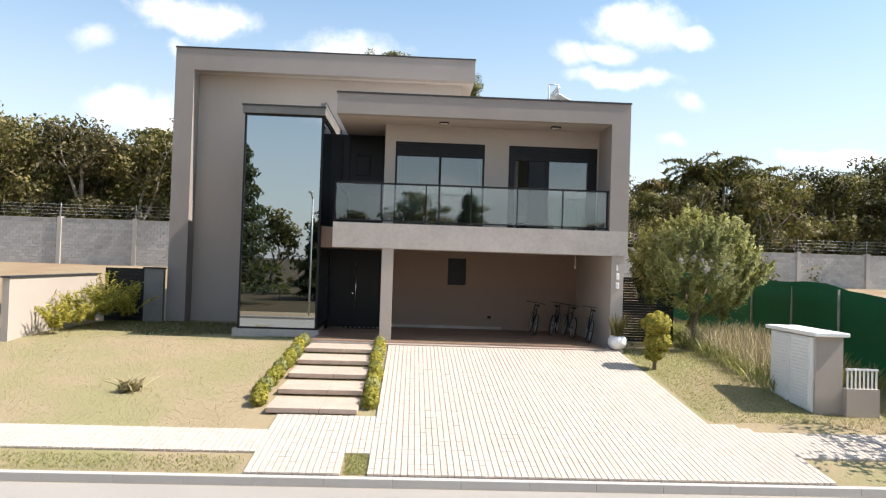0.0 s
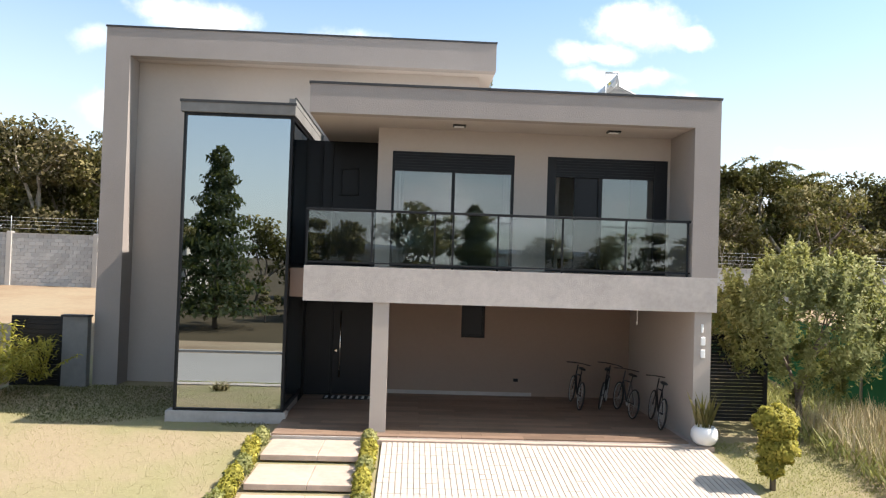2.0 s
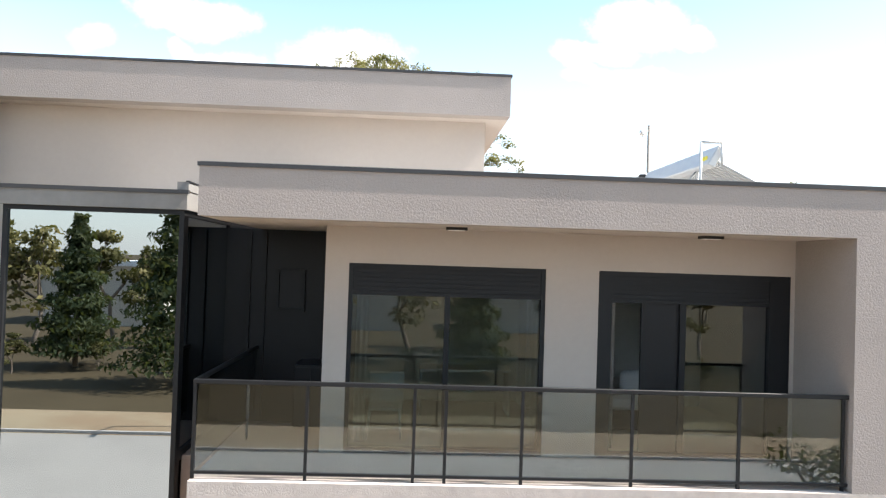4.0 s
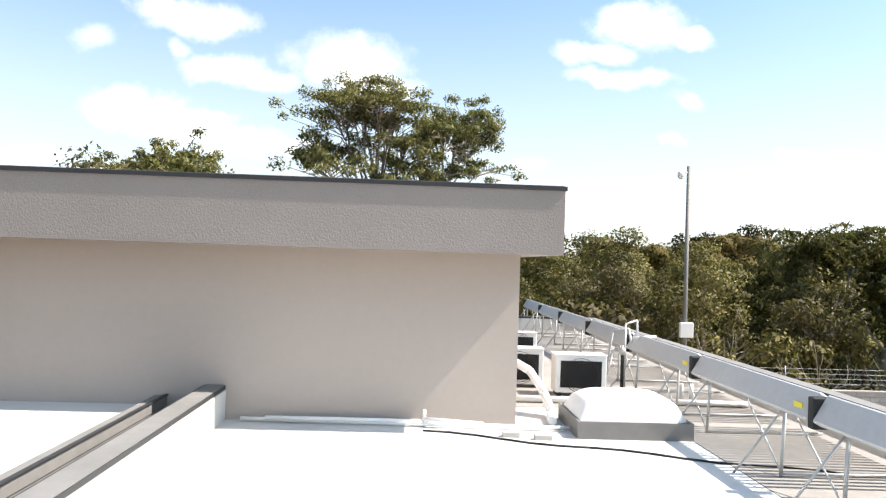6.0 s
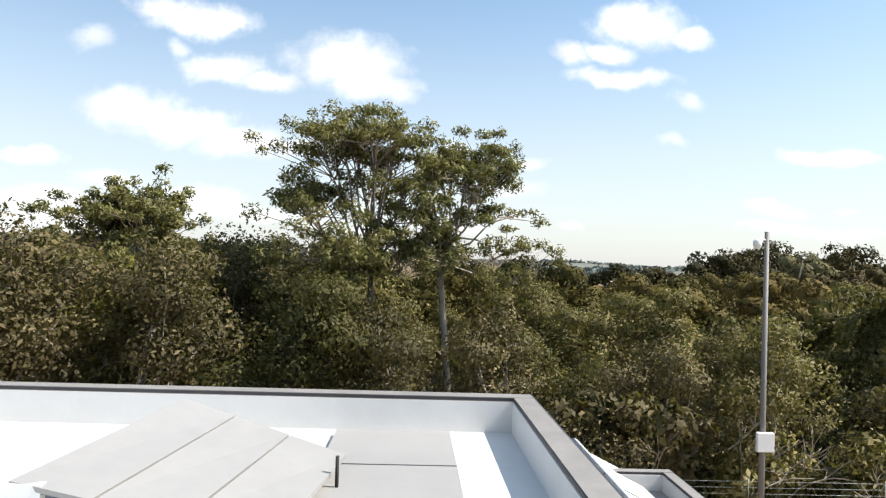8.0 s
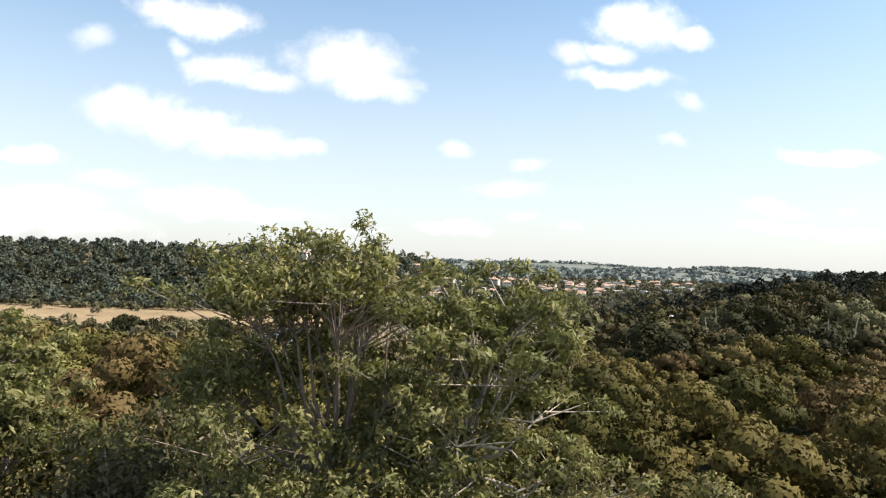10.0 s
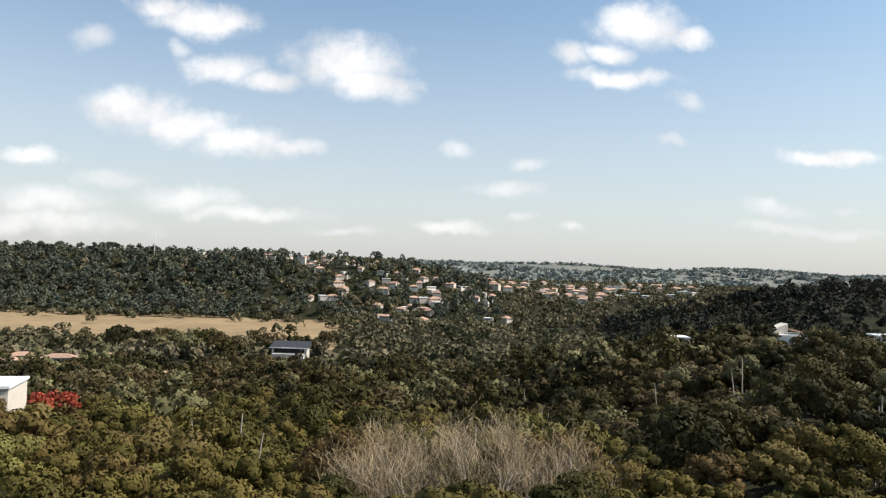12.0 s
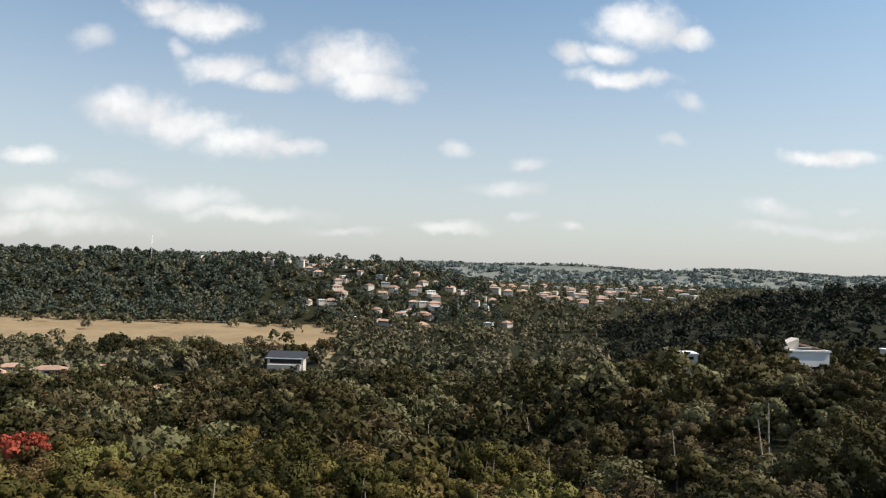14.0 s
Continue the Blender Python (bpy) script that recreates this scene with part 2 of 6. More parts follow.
CERAMIC = material("white_glazed_pot", (0.80, 0.78, 0.76), 0.35, vary=0.04, spec=0.5)
TILE_ROOF = material("clay_roof", (0.36, 0.225, 0.155), 0.85, vary=0.25, obj=0.5)
FAR_WALL = material("pale_render", (0.60, 0.53, 0.44), 0.85, vary=0.15, obj=0.35)
LEAF = foliage("forest_leaf", (0.072, 0.068, 0.023), (0.124, 0.108, 0.036), (0.23, 0.185, 0.078), 0.10, obj=0.45, trans=0.25)
LEAF_BROWN = foliage("brown_leaf", (0.066, 0.056, 0.024), (0.10, 0.080, 0.036), (0.16, 0.125, 0.062), 0.25, obj=0.3, trans=0.2)
LEAF_SUN = foliage("yellowish_leaf", (0.26, 0.24, 0.04), (0.36, 0.315, 0.055), (0.46, 0.38, 0.08), 0.3)
LEAF_OLIVE = foliage("olive_leaf", (0.25, 0.255, 0.095), (0.34, 0.33, 0.125), (0.43, 0.40, 0.18), 0.5, trans=0.42)
# greener blades, also darkened to deepen the house's shadow on the lawn
LEAF_SHADY = foliage("shade_dark_grass", (0.085, 0.085, 0.032), (0.12, 0.115, 0.045), (0.17, 0.15, 0.07), 0.5)
# dark palette with shade in its colours: right slope and valley
LEAF_FAR = canopy("shade_canopy_leaf", ((0.0, (0.016, 0.017, 0.007)), (0.35, (0.032, 0.030, 0.010)), (0.6, (0.058, 0.048, 0.016)), (0.82, (0.086, 0.062, 0.029)), (0.93, (0.15, 0.138, 0.065))))
LEAF_MID = canopy("olive_canopy_leaf", ((0.0, (0.040, 0.038, 0.010)), (0.3, (0.076, 0.065, 0.017)), (0.6, (0.110, 0.086, 0.023)), (0.8, (0.120, 0.080, 0.031)), (0.93, (0.145, 0.130, 0.038))))
LEAF_RED = canopy("red_flower", ((0.0, (0.20, 0.035, 0.02)), (1.0, (0.30, 0.06, 0.035))))
LEAF_TALL = foliage("tall_tree_leaf", (0.118, 0.118, 0.042), (0.175, 0.165, 0.060), (0.26, 0.22, 0.10), 0.3, trans=0.3)
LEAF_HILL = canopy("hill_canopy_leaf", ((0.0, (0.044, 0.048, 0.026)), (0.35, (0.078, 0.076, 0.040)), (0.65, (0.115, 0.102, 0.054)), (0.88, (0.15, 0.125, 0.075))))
# hill wood brightened towards blue-green, haze painted into the leaves
LEAF_EUCALYPT = canopy("hazy_eucalyptus_leaf", ((0.0, (0.048, 0.060, 0.044)), (0.5, (0.072, 0.084, 0.060)), (0.85, (0.10, 0.105, 0.070))))
# near-black leaves carry a cloud's shadow in their colour
LEAF_CLOUD_SHADE = canopy("cloud_shade_wood_leaf", ((0.0, (0.010, 0.013, 0.010)), (0.5, (0.017, 0.020, 0.014)), (0.9, (0.030, 0.030, 0.018))))
# plain woods: aerial haze painted into the leaf colours
LEAF_PLAIN = canopy("hazy_plain_wood_leaf", ((0.0, (0.11, 0.135, 0.13)), (0.5, (0.14, 0.165, 0.155)), (0.9, (0.18, 0.19, 0.16))))
LEAF_PINE = foliage("pine_needle", (0.026, 0.040, 0.018), (0.042, 0.056, 0.022), (0.065, 0.070, 0.03), 0.3)
DRY = foliage("dry_reed", (0.46, 0.37, 0.22), (0.56, 0.46, 0.30), (0.30, 0.25, 0.12), 0.6, trans=0.06)
TWIG = material("bare_twig", (0.31, 0.235, 0.14), 0.9, vary=0.3, grain=0.8, stain=0.3)
GRASSBLADE = foliage("grass_blade", (0.40, 0.325, 0.20), (0.33, 0.285, 0.15), (0.26, 0.24, 0.10), 0.5, island=0.25)
GLASS_MIRROR = glass("reflective_glass", 0.46, (0.05, 0.055, 0.06), (0.80, 0.88, 0.92))
GLASS_WINDOW = glass("window_glass", 0.09, (0.70, 0.74, 0.72))
GLASS_RAIL = glass("railing_glass", 0.06, (0.80, 0.83, 0.81))
LAMP = bpy.data.materials.new("lamp_glow")
LAMP.use_nodes = True
LAMP.node_tree.nodes["Principled BSDF"].inputs["Emission Color"].default_value = (1.0, 0.85, 0.65, 1)
LAMP.node_tree.nodes["Principled BSDF"].inputs["Emission Strength"].default_value = 6.0

# ---- building blocks ----
def box(bm, x0, x1, y0, y1, z0, z1, bevel=0.0):
    v = [bm.verts.new(p) for p in ((x0, y0, z0), (x1, y0, z0), (x1, y1, z0), (x0, y1, z0), (x0, y0, z1), (x1, y0, z1), (x1, y1, z1), (x0, y1, z1))]
    f = [bm.faces.new([v[i] for i in q]) for q in ((0, 3, 2, 1), (4, 5, 6, 7), (0, 1, 5, 4), (1, 2, 6, 5), (2, 3, 7, 6), (3, 0, 4, 7))]
    if bevel:
        edges = {e for q in f for e in q.edges}
        bmesh.ops.bevel(bm, geom=list(edges), offset=bevel, segments=1, affect="EDGES")


def tube(bm, a, b, r0, r1=None, sides=8, cap=True):
    a, b = Vector(a), Vector(b)
    r1 = r0 if r1 is None else r1
    q = (b - a).to_track_quat("Z", "Y")
    rings = []
    for c, r in ((a, r0), (b, r1)):
        rings.append([bm.verts.new(c + q @ Vector((r * math.cos(k * math.tau / sides), r * math.sin(k * math.tau / sides), 0))) for k in range(sides)])
    for k in range(sides):
        bm.faces.new((rings[0][k], rings[0][(k + 1) % sides], rings[1][(k + 1) % sides], rings[1][k])).smooth = True
    if cap:
        bm.faces.new(rings[0][::-1])
        bm.faces.new(rings[1])


def pipe(bm, points, r, sides=6):
    for a, b in zip(points, points[1:]):
        tube(bm, a, b, r, r, sides)


def lathe(bm, profile, sides=24, centre=(0, 0, 0)):
    cx, cy, cz = centre
    rings = [[bm.verts.new((cx + r * math.cos(k * math.tau / sides), cy + r * math.sin(k * math.tau / sides), cz + z)) for k in range(sides)] for r, z in profile]
    for p, q in zip(rings, rings[1:]):
        for k in range(sides):
            bm.faces.new((p[k], p[(k + 1) % sides], q[(k + 1) % sides], q[k])).smooth = True
    bm.faces.new(rings[0][::-1])


def ring(bm, centre, axis, R, r, sides=24, small=6):
    q = Vector(axis).to_track_quat("Z", "Y")
    c = Vector(centre)
    grid = []
    for i in range(sides):
        a = i * math.tau / sides
        row = []
        for j in range(small):
            b = j * math.tau / small
            row.append(bm.verts.new(c + q @ Vector(((R + r * math.cos(b)) * math.cos(a), (R + r * math.cos(b)) * math.sin(a), r * math.sin(b)))))
        grid.append(row)
    for i in range(sides):
        for j in range(small):
            bm.faces.new((grid[i][j], grid[(i + 1) % sides][j], grid[(i + 1) % sides][(j + 1) % small], grid[i][(j + 1) % small])).smooth = True


def mesh_of(name, bm, mat):
    me = bpy.data.meshes.new(name)
    bm.normal_update()
    bm.to_mesh(me)
    bm.free()
    me.materials.append(mat)
    return me


def part(name, bm, mat, parent=None, label=""):
    ob = new(name, mesh_of(name, bm, mat))
    if parent:
        ob.parent = parent
    return tagged(ob, label)


def slab(name, mat, parent, *boxes, bevel=0.0, label=""):
    bm = bmesh.new()
    for b in boxes:
        box(bm, *b, bevel=bevel)
    return part(name, bm, mat, parent, label)


def thing(name, label, category, group="", kind="", at=None):
    e = new(name)
    e.empty_display_size = 0.2
    if at:
        e.location = at
    return tagged(e, label, category, group, kind)


def array_mesh(name, verts, faces, mat):
    """A mesh from arrays of corners and equal-sided faces."""
    me = bpy.data.meshes.new(name)
    n = faces.shape[1]
    me.vertices.add(len(verts))
    me.vertices.foreach_set("co", np.ascontiguousarray(verts, np.float32).ravel())
    me.loops.add(faces.size)
    me.loops.foreach_set("vertex_index", np.ascontiguousarray(faces, np.int32).ravel())
    me.polygons.add(len(faces))
    me.polygons.foreach_set("loop_start", np.arange(0, faces.size, n, dtype=np.int32))
    me.update(calc_edges=True)
    me.polygons.foreach_set("use_smooth", np.zeros(len(faces), bool))
    me.materials.append(mat)
    return me


def leaves(rng, centres, outward, size, long=1.9, droop=0.25, loose=0.75):
    """Corners of one pointed leaf (a rhombus) for each centre, its upper side turned outward."""
    n = len(centres)
    nor = outward + rng.normal(0, loose, (n, 3))
    nor *= np.where((nor * outward).sum(1, keepdims=True) < 0, -1.0, 1.0)
    nor /= np.linalg.norm(nor, axis=1, keepdims=True) + 1e-9
    side = np.cross(nor, rng.normal(0, 1, (n, 3)))
    side /= np.linalg.norm(side, axis=1, keepdims=True) + 1e-9
    tip = np.cross(nor, side)
    s = (size * rng.uniform(0.6, 1.3, n))[:, None]
    down = np.array([0, 0, -1.0]) * s * droop
    c = np.stack([centres - tip * s * long / 2, centres + side * s / 2, centres + tip * s * long / 2 + down, centres - side * s / 2], 1)
    return c.reshape(-1, 3)


def leaf_mesh(name, corners, mat, soft=None):
    """Leaves in one mesh; soft gives the bough's outward way, by which the leaves catch the light together."""
    n = len(corners) // 4
    me = array_mesh(name, corners, np.arange(4 * n).reshape(n, 4), mat)
    if soft is not None:
        q = corners.reshape(n, 4, 3)
        nor = np.cross(q[:, 1] - q[:, 3], q[:, 2] - q[:, 0])
        nor /= np.linalg.norm(nor, axis=1, keepdims=True) + 1e-9
        way = soft / (np.linalg.norm(soft, axis=1, keepdims=True) + 1e-9) + nor * 0.6
        way /= np.linalg.norm(way, axis=1, keepdims=True) + 1e-9
        me.polygons.foreach_set("use_smooth", np.ones(n, bool))
        me.normals_split_custom_set_from_vertices(np.repeat(way, 4, axis=0))
    return me


def lobes_cloud(rng, lobes, n, shell=0.55):
    """Leaf centres spread over uneven lobes (x, y, z, rx, ry, rz), densest near their skins."""
    L = np.array(lobes, float)
    w = L[:, 3] * L[:, 4]
    k = rng.choice(len(L), n, p=w / w.sum())
    d = rng.normal(0, 1, (n, 3))
    d /= np.linalg.norm(d, axis=1, keepdims=True)
    r = shell + (1 - shell) * rng.random(n) ** 0.6
    r *= 1 + 0.16 * np.sin(d[:, 0] * 7 + k) * np.cos(d[:, 2] * 6 + k * 2)
    return L[k, :3] + d * r[:, None] * L[k, 3:], d


def gz(x, y):
    """Height of the ground."""
    if y < -0.3:
        near = 0.109 * (max(y, -8.83) + 0.3)
    elif y < 7:
        near = 0.0
    else:
        near = min(1.45, (y - 7) / 18 * 1.45)
    if y <= 27:
        return near
    far = float(np.interp(y, (27, 60, 95, 160, 250, 400, 520, 640, 900, 1100, 1500, 2500, 4000), (1.45, 0.0, -1.5, -14, -27, -40, -47, -50, -50, -30, -22, 0, 25)))
    s = lambda v: 0 if v <= 0 else (1 if v >= 1 else v * v * (3 - 2 * v))
    far += 15 * s((x - 12) / 55) * s((y - 60) / 90) * s((480 - y) / 220)
    far += 13 * math.exp(-((x - 165) / 75) ** 2 - ((y - 325) / 50) ** 2)
    hill = s((y - 900) / 230) * s((1700 - y) / 400) * s((260 - x) / 330) * s((x + 1500) / 500)
    far += 46 * hill
    far += 60 * s((x - 130) / 330) * s((y - 400) / 150) * s((1000 - y) / 250)
    far += 11 * s((y - 1650) / 500) * (math.sin(x * 0.0041 + y * 0.003) + 0.8 * math.sin(y * 0.006 - x * 0.0023))
    return far + 1.5 * math.sin(x * 0.03) * s((y - 60) / 100) * math.cos(y * 0.025)

# ---- ground ----
def make_ground():
    xs = np.r_[np.linspace(-3500, -300, 17)[:-1], np.linspace(-300, -60, 13)[:-1], np.linspace(-60, -14, 12)[:-1], np.linspace(-14, 16, 31)[:-1], np.linspace(16, 60, 12)[:-1], np.linspace(60, 300, 13)[:-1], np.linspace(300, 3500, 17)]
    ys = np.r_[np.linspace(-3000, -120, 9)[:-1], np.linspace(-120, -28, 8)[:-1], (-24.0, -20.5, -17.2, -17.0), (-8.95, -8.93, -8.83), np.linspace(-8.0, 27, 36), np.linspace(30, 120, 26), np.linspace(130, 600, 36), np.linspace(630, 1700, 32), np.linspace(1760, 4500, 30)]
    V = np.array([(x, y, gz(x, y) - (0.12 if -17.1 < y < -8.9 else 0.0)) for y in ys for x in xs])
    nx, ny = len(xs), len(ys)
    F = np.array([(j * nx + i, j * nx + i + 1, (j + 1) * nx + i + 1, (j + 1) * nx + i) for j in range(ny - 1) for i in range(nx - 1)])
    me = array_mesh("ground", V, F, GRASS)
    me.materials.append(DIRT)
    me.materials.append(ASPHALT)
    me.materials.append(FLOOR)
    me.materials.append(FIELD)
    me.materials.append(PASTURE)
    me.materials.append(SCRUB)
    c = V[F].mean(1)
    lawn = (c[:, 1] > -8.9) & (c[:, 1] < 9) & (c[:, 0] > -8) & (c[:, 0] < 13.4)
    field = (c[:, 1] > 600) & (c[:, 1] < 900) & (c[:, 0] > -700) & (c[:, 0] < -60)
    road = (c[:, 1] > -17.05) & (c[:, 1] < -8.94)
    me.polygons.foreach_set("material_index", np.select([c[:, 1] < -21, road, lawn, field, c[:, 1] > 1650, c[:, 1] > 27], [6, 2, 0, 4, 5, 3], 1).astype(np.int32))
    me.polygons.foreach_set("use_smooth", np.ones(len(F), bool))
    tagged(new("ground", me), "sloping dry lawn, bare earth and road, falling to a valley", "ground", kind="structure")


make_ground()


def make_kerb(y, side):
    k = thing("kerb", "pale concrete kerb stones along the road", "kerb", kind="structure")
    bm = bmesh.new()
    box(bm, 0, 0.999, -0.06, 0.06, -0.16, 0.012, bevel=0.006)
    me = mesh_of("kerb_stone", bm, KERB)
    for i in range(-22, 24):
        ob = new("kerb_stone", me)
        ob.parent = k
        ob.location = (i, y, -0.93)


make_kerb(-8.88, 1)
make_kerb(-17.1, -1)

# ---- the house ----
house = thing("house", "modern taupe stucco two-storey house with flat roofs and garage", "house")
H = house
slab("portal_leg", STUCCO, H, (-6.02, -5.40, 4.87, 5.53, -0.3, 8.52))
slab("portal_fascia", STUCCO, H, (-6.02, 4.12, 4.87, 5.19, 8.52, 9.25))
slab("portal_soffit", STUCCO_SMOOTH, H, (-6.02, 4.12, 5.19, 13.9, 8.52, 8.70))
slab("tall_wall", STUCCO_SMOOTH, H, (-5.40, 3.73, 5.53, 5.75, -0.3, 8.52))
slab("tall_side_wall", STUCCO_SMOOTH, H, (3.51, 3.73, 5.75, 13.6, 6.2, 8.52))
slab("tall_side_wall", STUCCO_SMOOTH, H, (-6.02, -5.80, 5.53, 13.6, -0.3, 8.52))
slab("tall_back_wall", STUCCO_SMOOTH, H, (-5.80, 3.51, 13.4, 13.6, -0.3, 8.52))
slab("parapet", STUCCO, H, (3.80, 4.12, 5.19, 13.58, 8.70, 9.25), label="taupe stucco parapet round the roof")
slab("parapet", STUCCO, H, (-6.02, -5.70, 5.19, 13.58, 8.70, 9.25))
slab("parapet", STUCCO, H, (-6.02, 4.12, 13.58, 13.90, 8.70, 9.25))
slab("roof", MEMBRANE, H, (-5.70, 3.80, 5.19, 13.58, 8.70, 8.78), label="white membrane flat roof")


def coping(x0, x1, y0, y1, z, w, skip=""):
    """Dark edge flashing and a weathered top round a parapet whose outer edges are given."""
    runs = {"f": (x0, x1, y0, y0 + w), "b": (x0, x1, y1 - w, y1), "l": (x0, x0 + w, y0 + w, y1 - w), "r": (x1 - w, x1, y0 + w, y1 - w)}
    for k, (a, b, c, d) in runs.items():
        if k not in skip:
            o = 0.02
            grow = {"f": (a - o, b + o, c - o, d), "b": (a - o, b + o, c, d + o), "l": (a - o, b, c, d), "r": (a, b + o, c, d)}[k]
            slab("flashing", FLASH, H, (*grow, z, z + 0.045), label="dark metal edge flashing")
            slab("coping", CAPGREY, H, (a + 0.01, b - 0.01, c + 0.01, d - 0.01, z + 0.045, z + 0.055))


coping(-6.02, 4.12, 4.87, 13.90, 9.25, 0.32)

# lower block with the balcony
slab("front_fascia", STUCCO, H, (0.0, 8.10, 0.0, 0.24, 6.24, 6.80))
slab("balcony_ceiling", STUCCO_SMOOTH, H, (0.0, 8.10, 0.24, 18.65, 6.24, 6.38))
slab("parapet", STUCCO_SMOOTH, H, (0.0, 0.24, 0.24, 5.53, 6.38, 6.80))
slab("parapet", STUCCO_SMOOTH, H, (7.86, 8.10, 0.24, 18.41, 6.38, 6.80))
slab("parapet", STUCCO_SMOOTH, H, (-6.02, 8.10, 18.41, 18.65, 6.38, 6.80))
slab("roof", MEMBRANE, H, (0.24, 7.86, 0.24, 18.41, 6.38, 6.44), label="white membrane flat roof")
for lining in ((0.24, 0.25, 0.25, 5.52, 6.44, 6.79), (7.85, 7.86, 0.25, 18.40, 6.44, 6.79), (0.25, 7.85, 0.24, 0.25, 6.44, 6.79), (3.75, 7.85, 18.40, 18.41, 6.44, 6.79), (-5.70, -5.69, 5.20, 13.57, 8.78, 9.24), (3.79, 3.80, 5.20, 13.57, 8.78, 9.24), (-5.69, 3.79, 13.57, 13.58, 8.78, 9.24), (-5.69, 3.79, 5.19, 5.20, 8.78, 9.24)):
    slab("parapet_lining", MEMBRANE, H, lining)
coping(0.0, 8.10, 0.0, 18.65, 6.80, 0.24, skip="l")
slab("flashing", FLASH, H, (-0.02, 0.24, 0.24, 5.53, 6.80, 6.845))
slab("coping", CAPGREY, H, (0.01, 0.23, 0.25, 5.52, 6.845, 6.855))
slab("balcony_fin", STUCCO, H, (7.58, 8.10, 0.0, 1.32, 3.28, 6.24))
slab("right_wall", STUCCO_SMOOTH, H, (7.80, 8.10, 1.32, 18.65, 3.20, 6.24))
slab("balcony_slab", CONCRETE, H, (0.0, 8.10, 0.0, 1.32, 2.60, 3.28), label="weathered grey balcony slab edge")
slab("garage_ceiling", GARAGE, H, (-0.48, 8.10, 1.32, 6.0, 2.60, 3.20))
slab("garage_wall", STUCCO_SMOOTH, H, (7.68, 8.02, 0.05, 18.6, -0.2, 2.60))
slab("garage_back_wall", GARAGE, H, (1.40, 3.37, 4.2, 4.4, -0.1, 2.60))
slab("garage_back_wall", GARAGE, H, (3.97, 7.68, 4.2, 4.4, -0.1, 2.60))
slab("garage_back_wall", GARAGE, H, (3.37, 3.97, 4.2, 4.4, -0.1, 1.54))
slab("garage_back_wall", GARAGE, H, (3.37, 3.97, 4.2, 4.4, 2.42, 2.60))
# unseen charcoal box added behind the garage window to keep it dark
slab("store_wall", DARK, H, (2.9, 4.4, 4.9, 5.0, 0.0, 2.60))
slab("store_side", DARK, H, (2.8, 2.9, 4.4, 5.0, 0.0, 2.60))
slab("store_side", DARK, H, (4.4, 4.5, 4.4, 5.0, 0.0, 2.60))
slab("baseboard", CONCRETE, H, (1.40, 5.2, 4.18, 4.2, 0.1, 0.19))
slab("column", STUCCO_SMOOTH, H, (1.35, 1.66, 0.04, 0.34, -0.1, 2.60))
slab("entry_wall", DARK, H, (-0.48, 0.13, 3.75, 3.95, 0.0, 2.60))
slab("entry_side_wall", STUCCO_SMOOTH, H, (1.18, 1.40, 3.75, 4.4, 0.0, 2.60))
slab("upper_wall", STUCCO_SMOOTH, H, (1.28, 1.59, 1.32, 1.52, 3.28, 6.24))
slab("upper_wall", STUCCO_SMOOTH, H, (4.20, 4.91, 1.32, 1.52, 3.28, 6.24))
slab("upper_wall", STUCCO_SMOOTH, H, (7.53, 7.58, 1.32, 1.52, 3.28, 6.24))
slab("upper_wall", STUCCO_SMOOTH, H, (1.59, 4.20, 1.32, 1.52, 5.76, 6.24))
slab("upper_wall", STUCCO_SMOOTH, H, (4.91, 7.53, 1.32, 1.52, 5.76, 6.24))
slab("upper_side_wall", STUCCO_SMOOTH, H, (1.28, 1.48, 1.52, 5.53, 3.28, 6.24))
slab("charcoal_wall", DARK, H, (-0.48, 1.28, 3.3, 3.5, 2.6, 6.24), label="dark charcoal wall above the entrance")
slab("room_floor", STUCCO_SMOOTH, H, (1.48, 7.80, 1.52, 5.6, 3.20, 3.30))
slab("room_back_wall", WHITE, H, (1.48, 7.80, 4.9, 5.1, 3.30, 6.24))
slab("room_partition", WHITE, H, (4.40, 4.55, 1.52, 4.9, 3.30, 6.24))
slab("skirting", CONCRETE, H, (-2.85, -0.42, 0.98, 1.30, -0.15, 0.22))


def window(x0, x1, y, z0, z1, box_h, name="window", pane=GLASS_WINDOW, split=(), label=""):
    w = thing(name, label, "window", kind="structure")
    f = 0.055
    slab("window_frame", BLACK, w, (x0, x0 + f, y, y + 0.10, z0, z1), (x1 - f, x1, y, y + 0.10, z0, z1), (x0 + f, x1 - f, y, y + 0.10, z0, z0 + f), (x0 + f, x1 - f, y, y + 0.10, z1 - f, z1), label="black aluminium frame")
    top = z1 - f
    if box_h:
        n = int(box_h / 0.055)
        slab("shutter_box", BLACK, w, (x0 + f, x1 - f, y + 0.03, y + 0.10, z1 - f - box_h, z1 - f))
        for i in range(n):
            z = z1 - f - box_h + i * box_h / n
            slab("shutter_slat", BLACK, w, (x0 + f, x1 - f, y + 0.012, y + 0.03, z + 0.004, z + box_h / n - 0.010))
        top = z1 - f - box_h
    edges = [x0 + f, *split, x1 - f]
    for i, (a, b) in enumerate(zip(edges, edges[1:])):
        if i:
            slab("mullion", BLACK, w, (a - 0.035, a + 0.035, y + 0.02, y + 0.09, z0 + f, top))
        g = slab("pane", pane, w, (a, b, y + 0.05 + 0.012 * (i % 2), y + 0.056 + 0.012 * (i % 2), z0 + f, top))
        g.visible_shadow = False
    return w


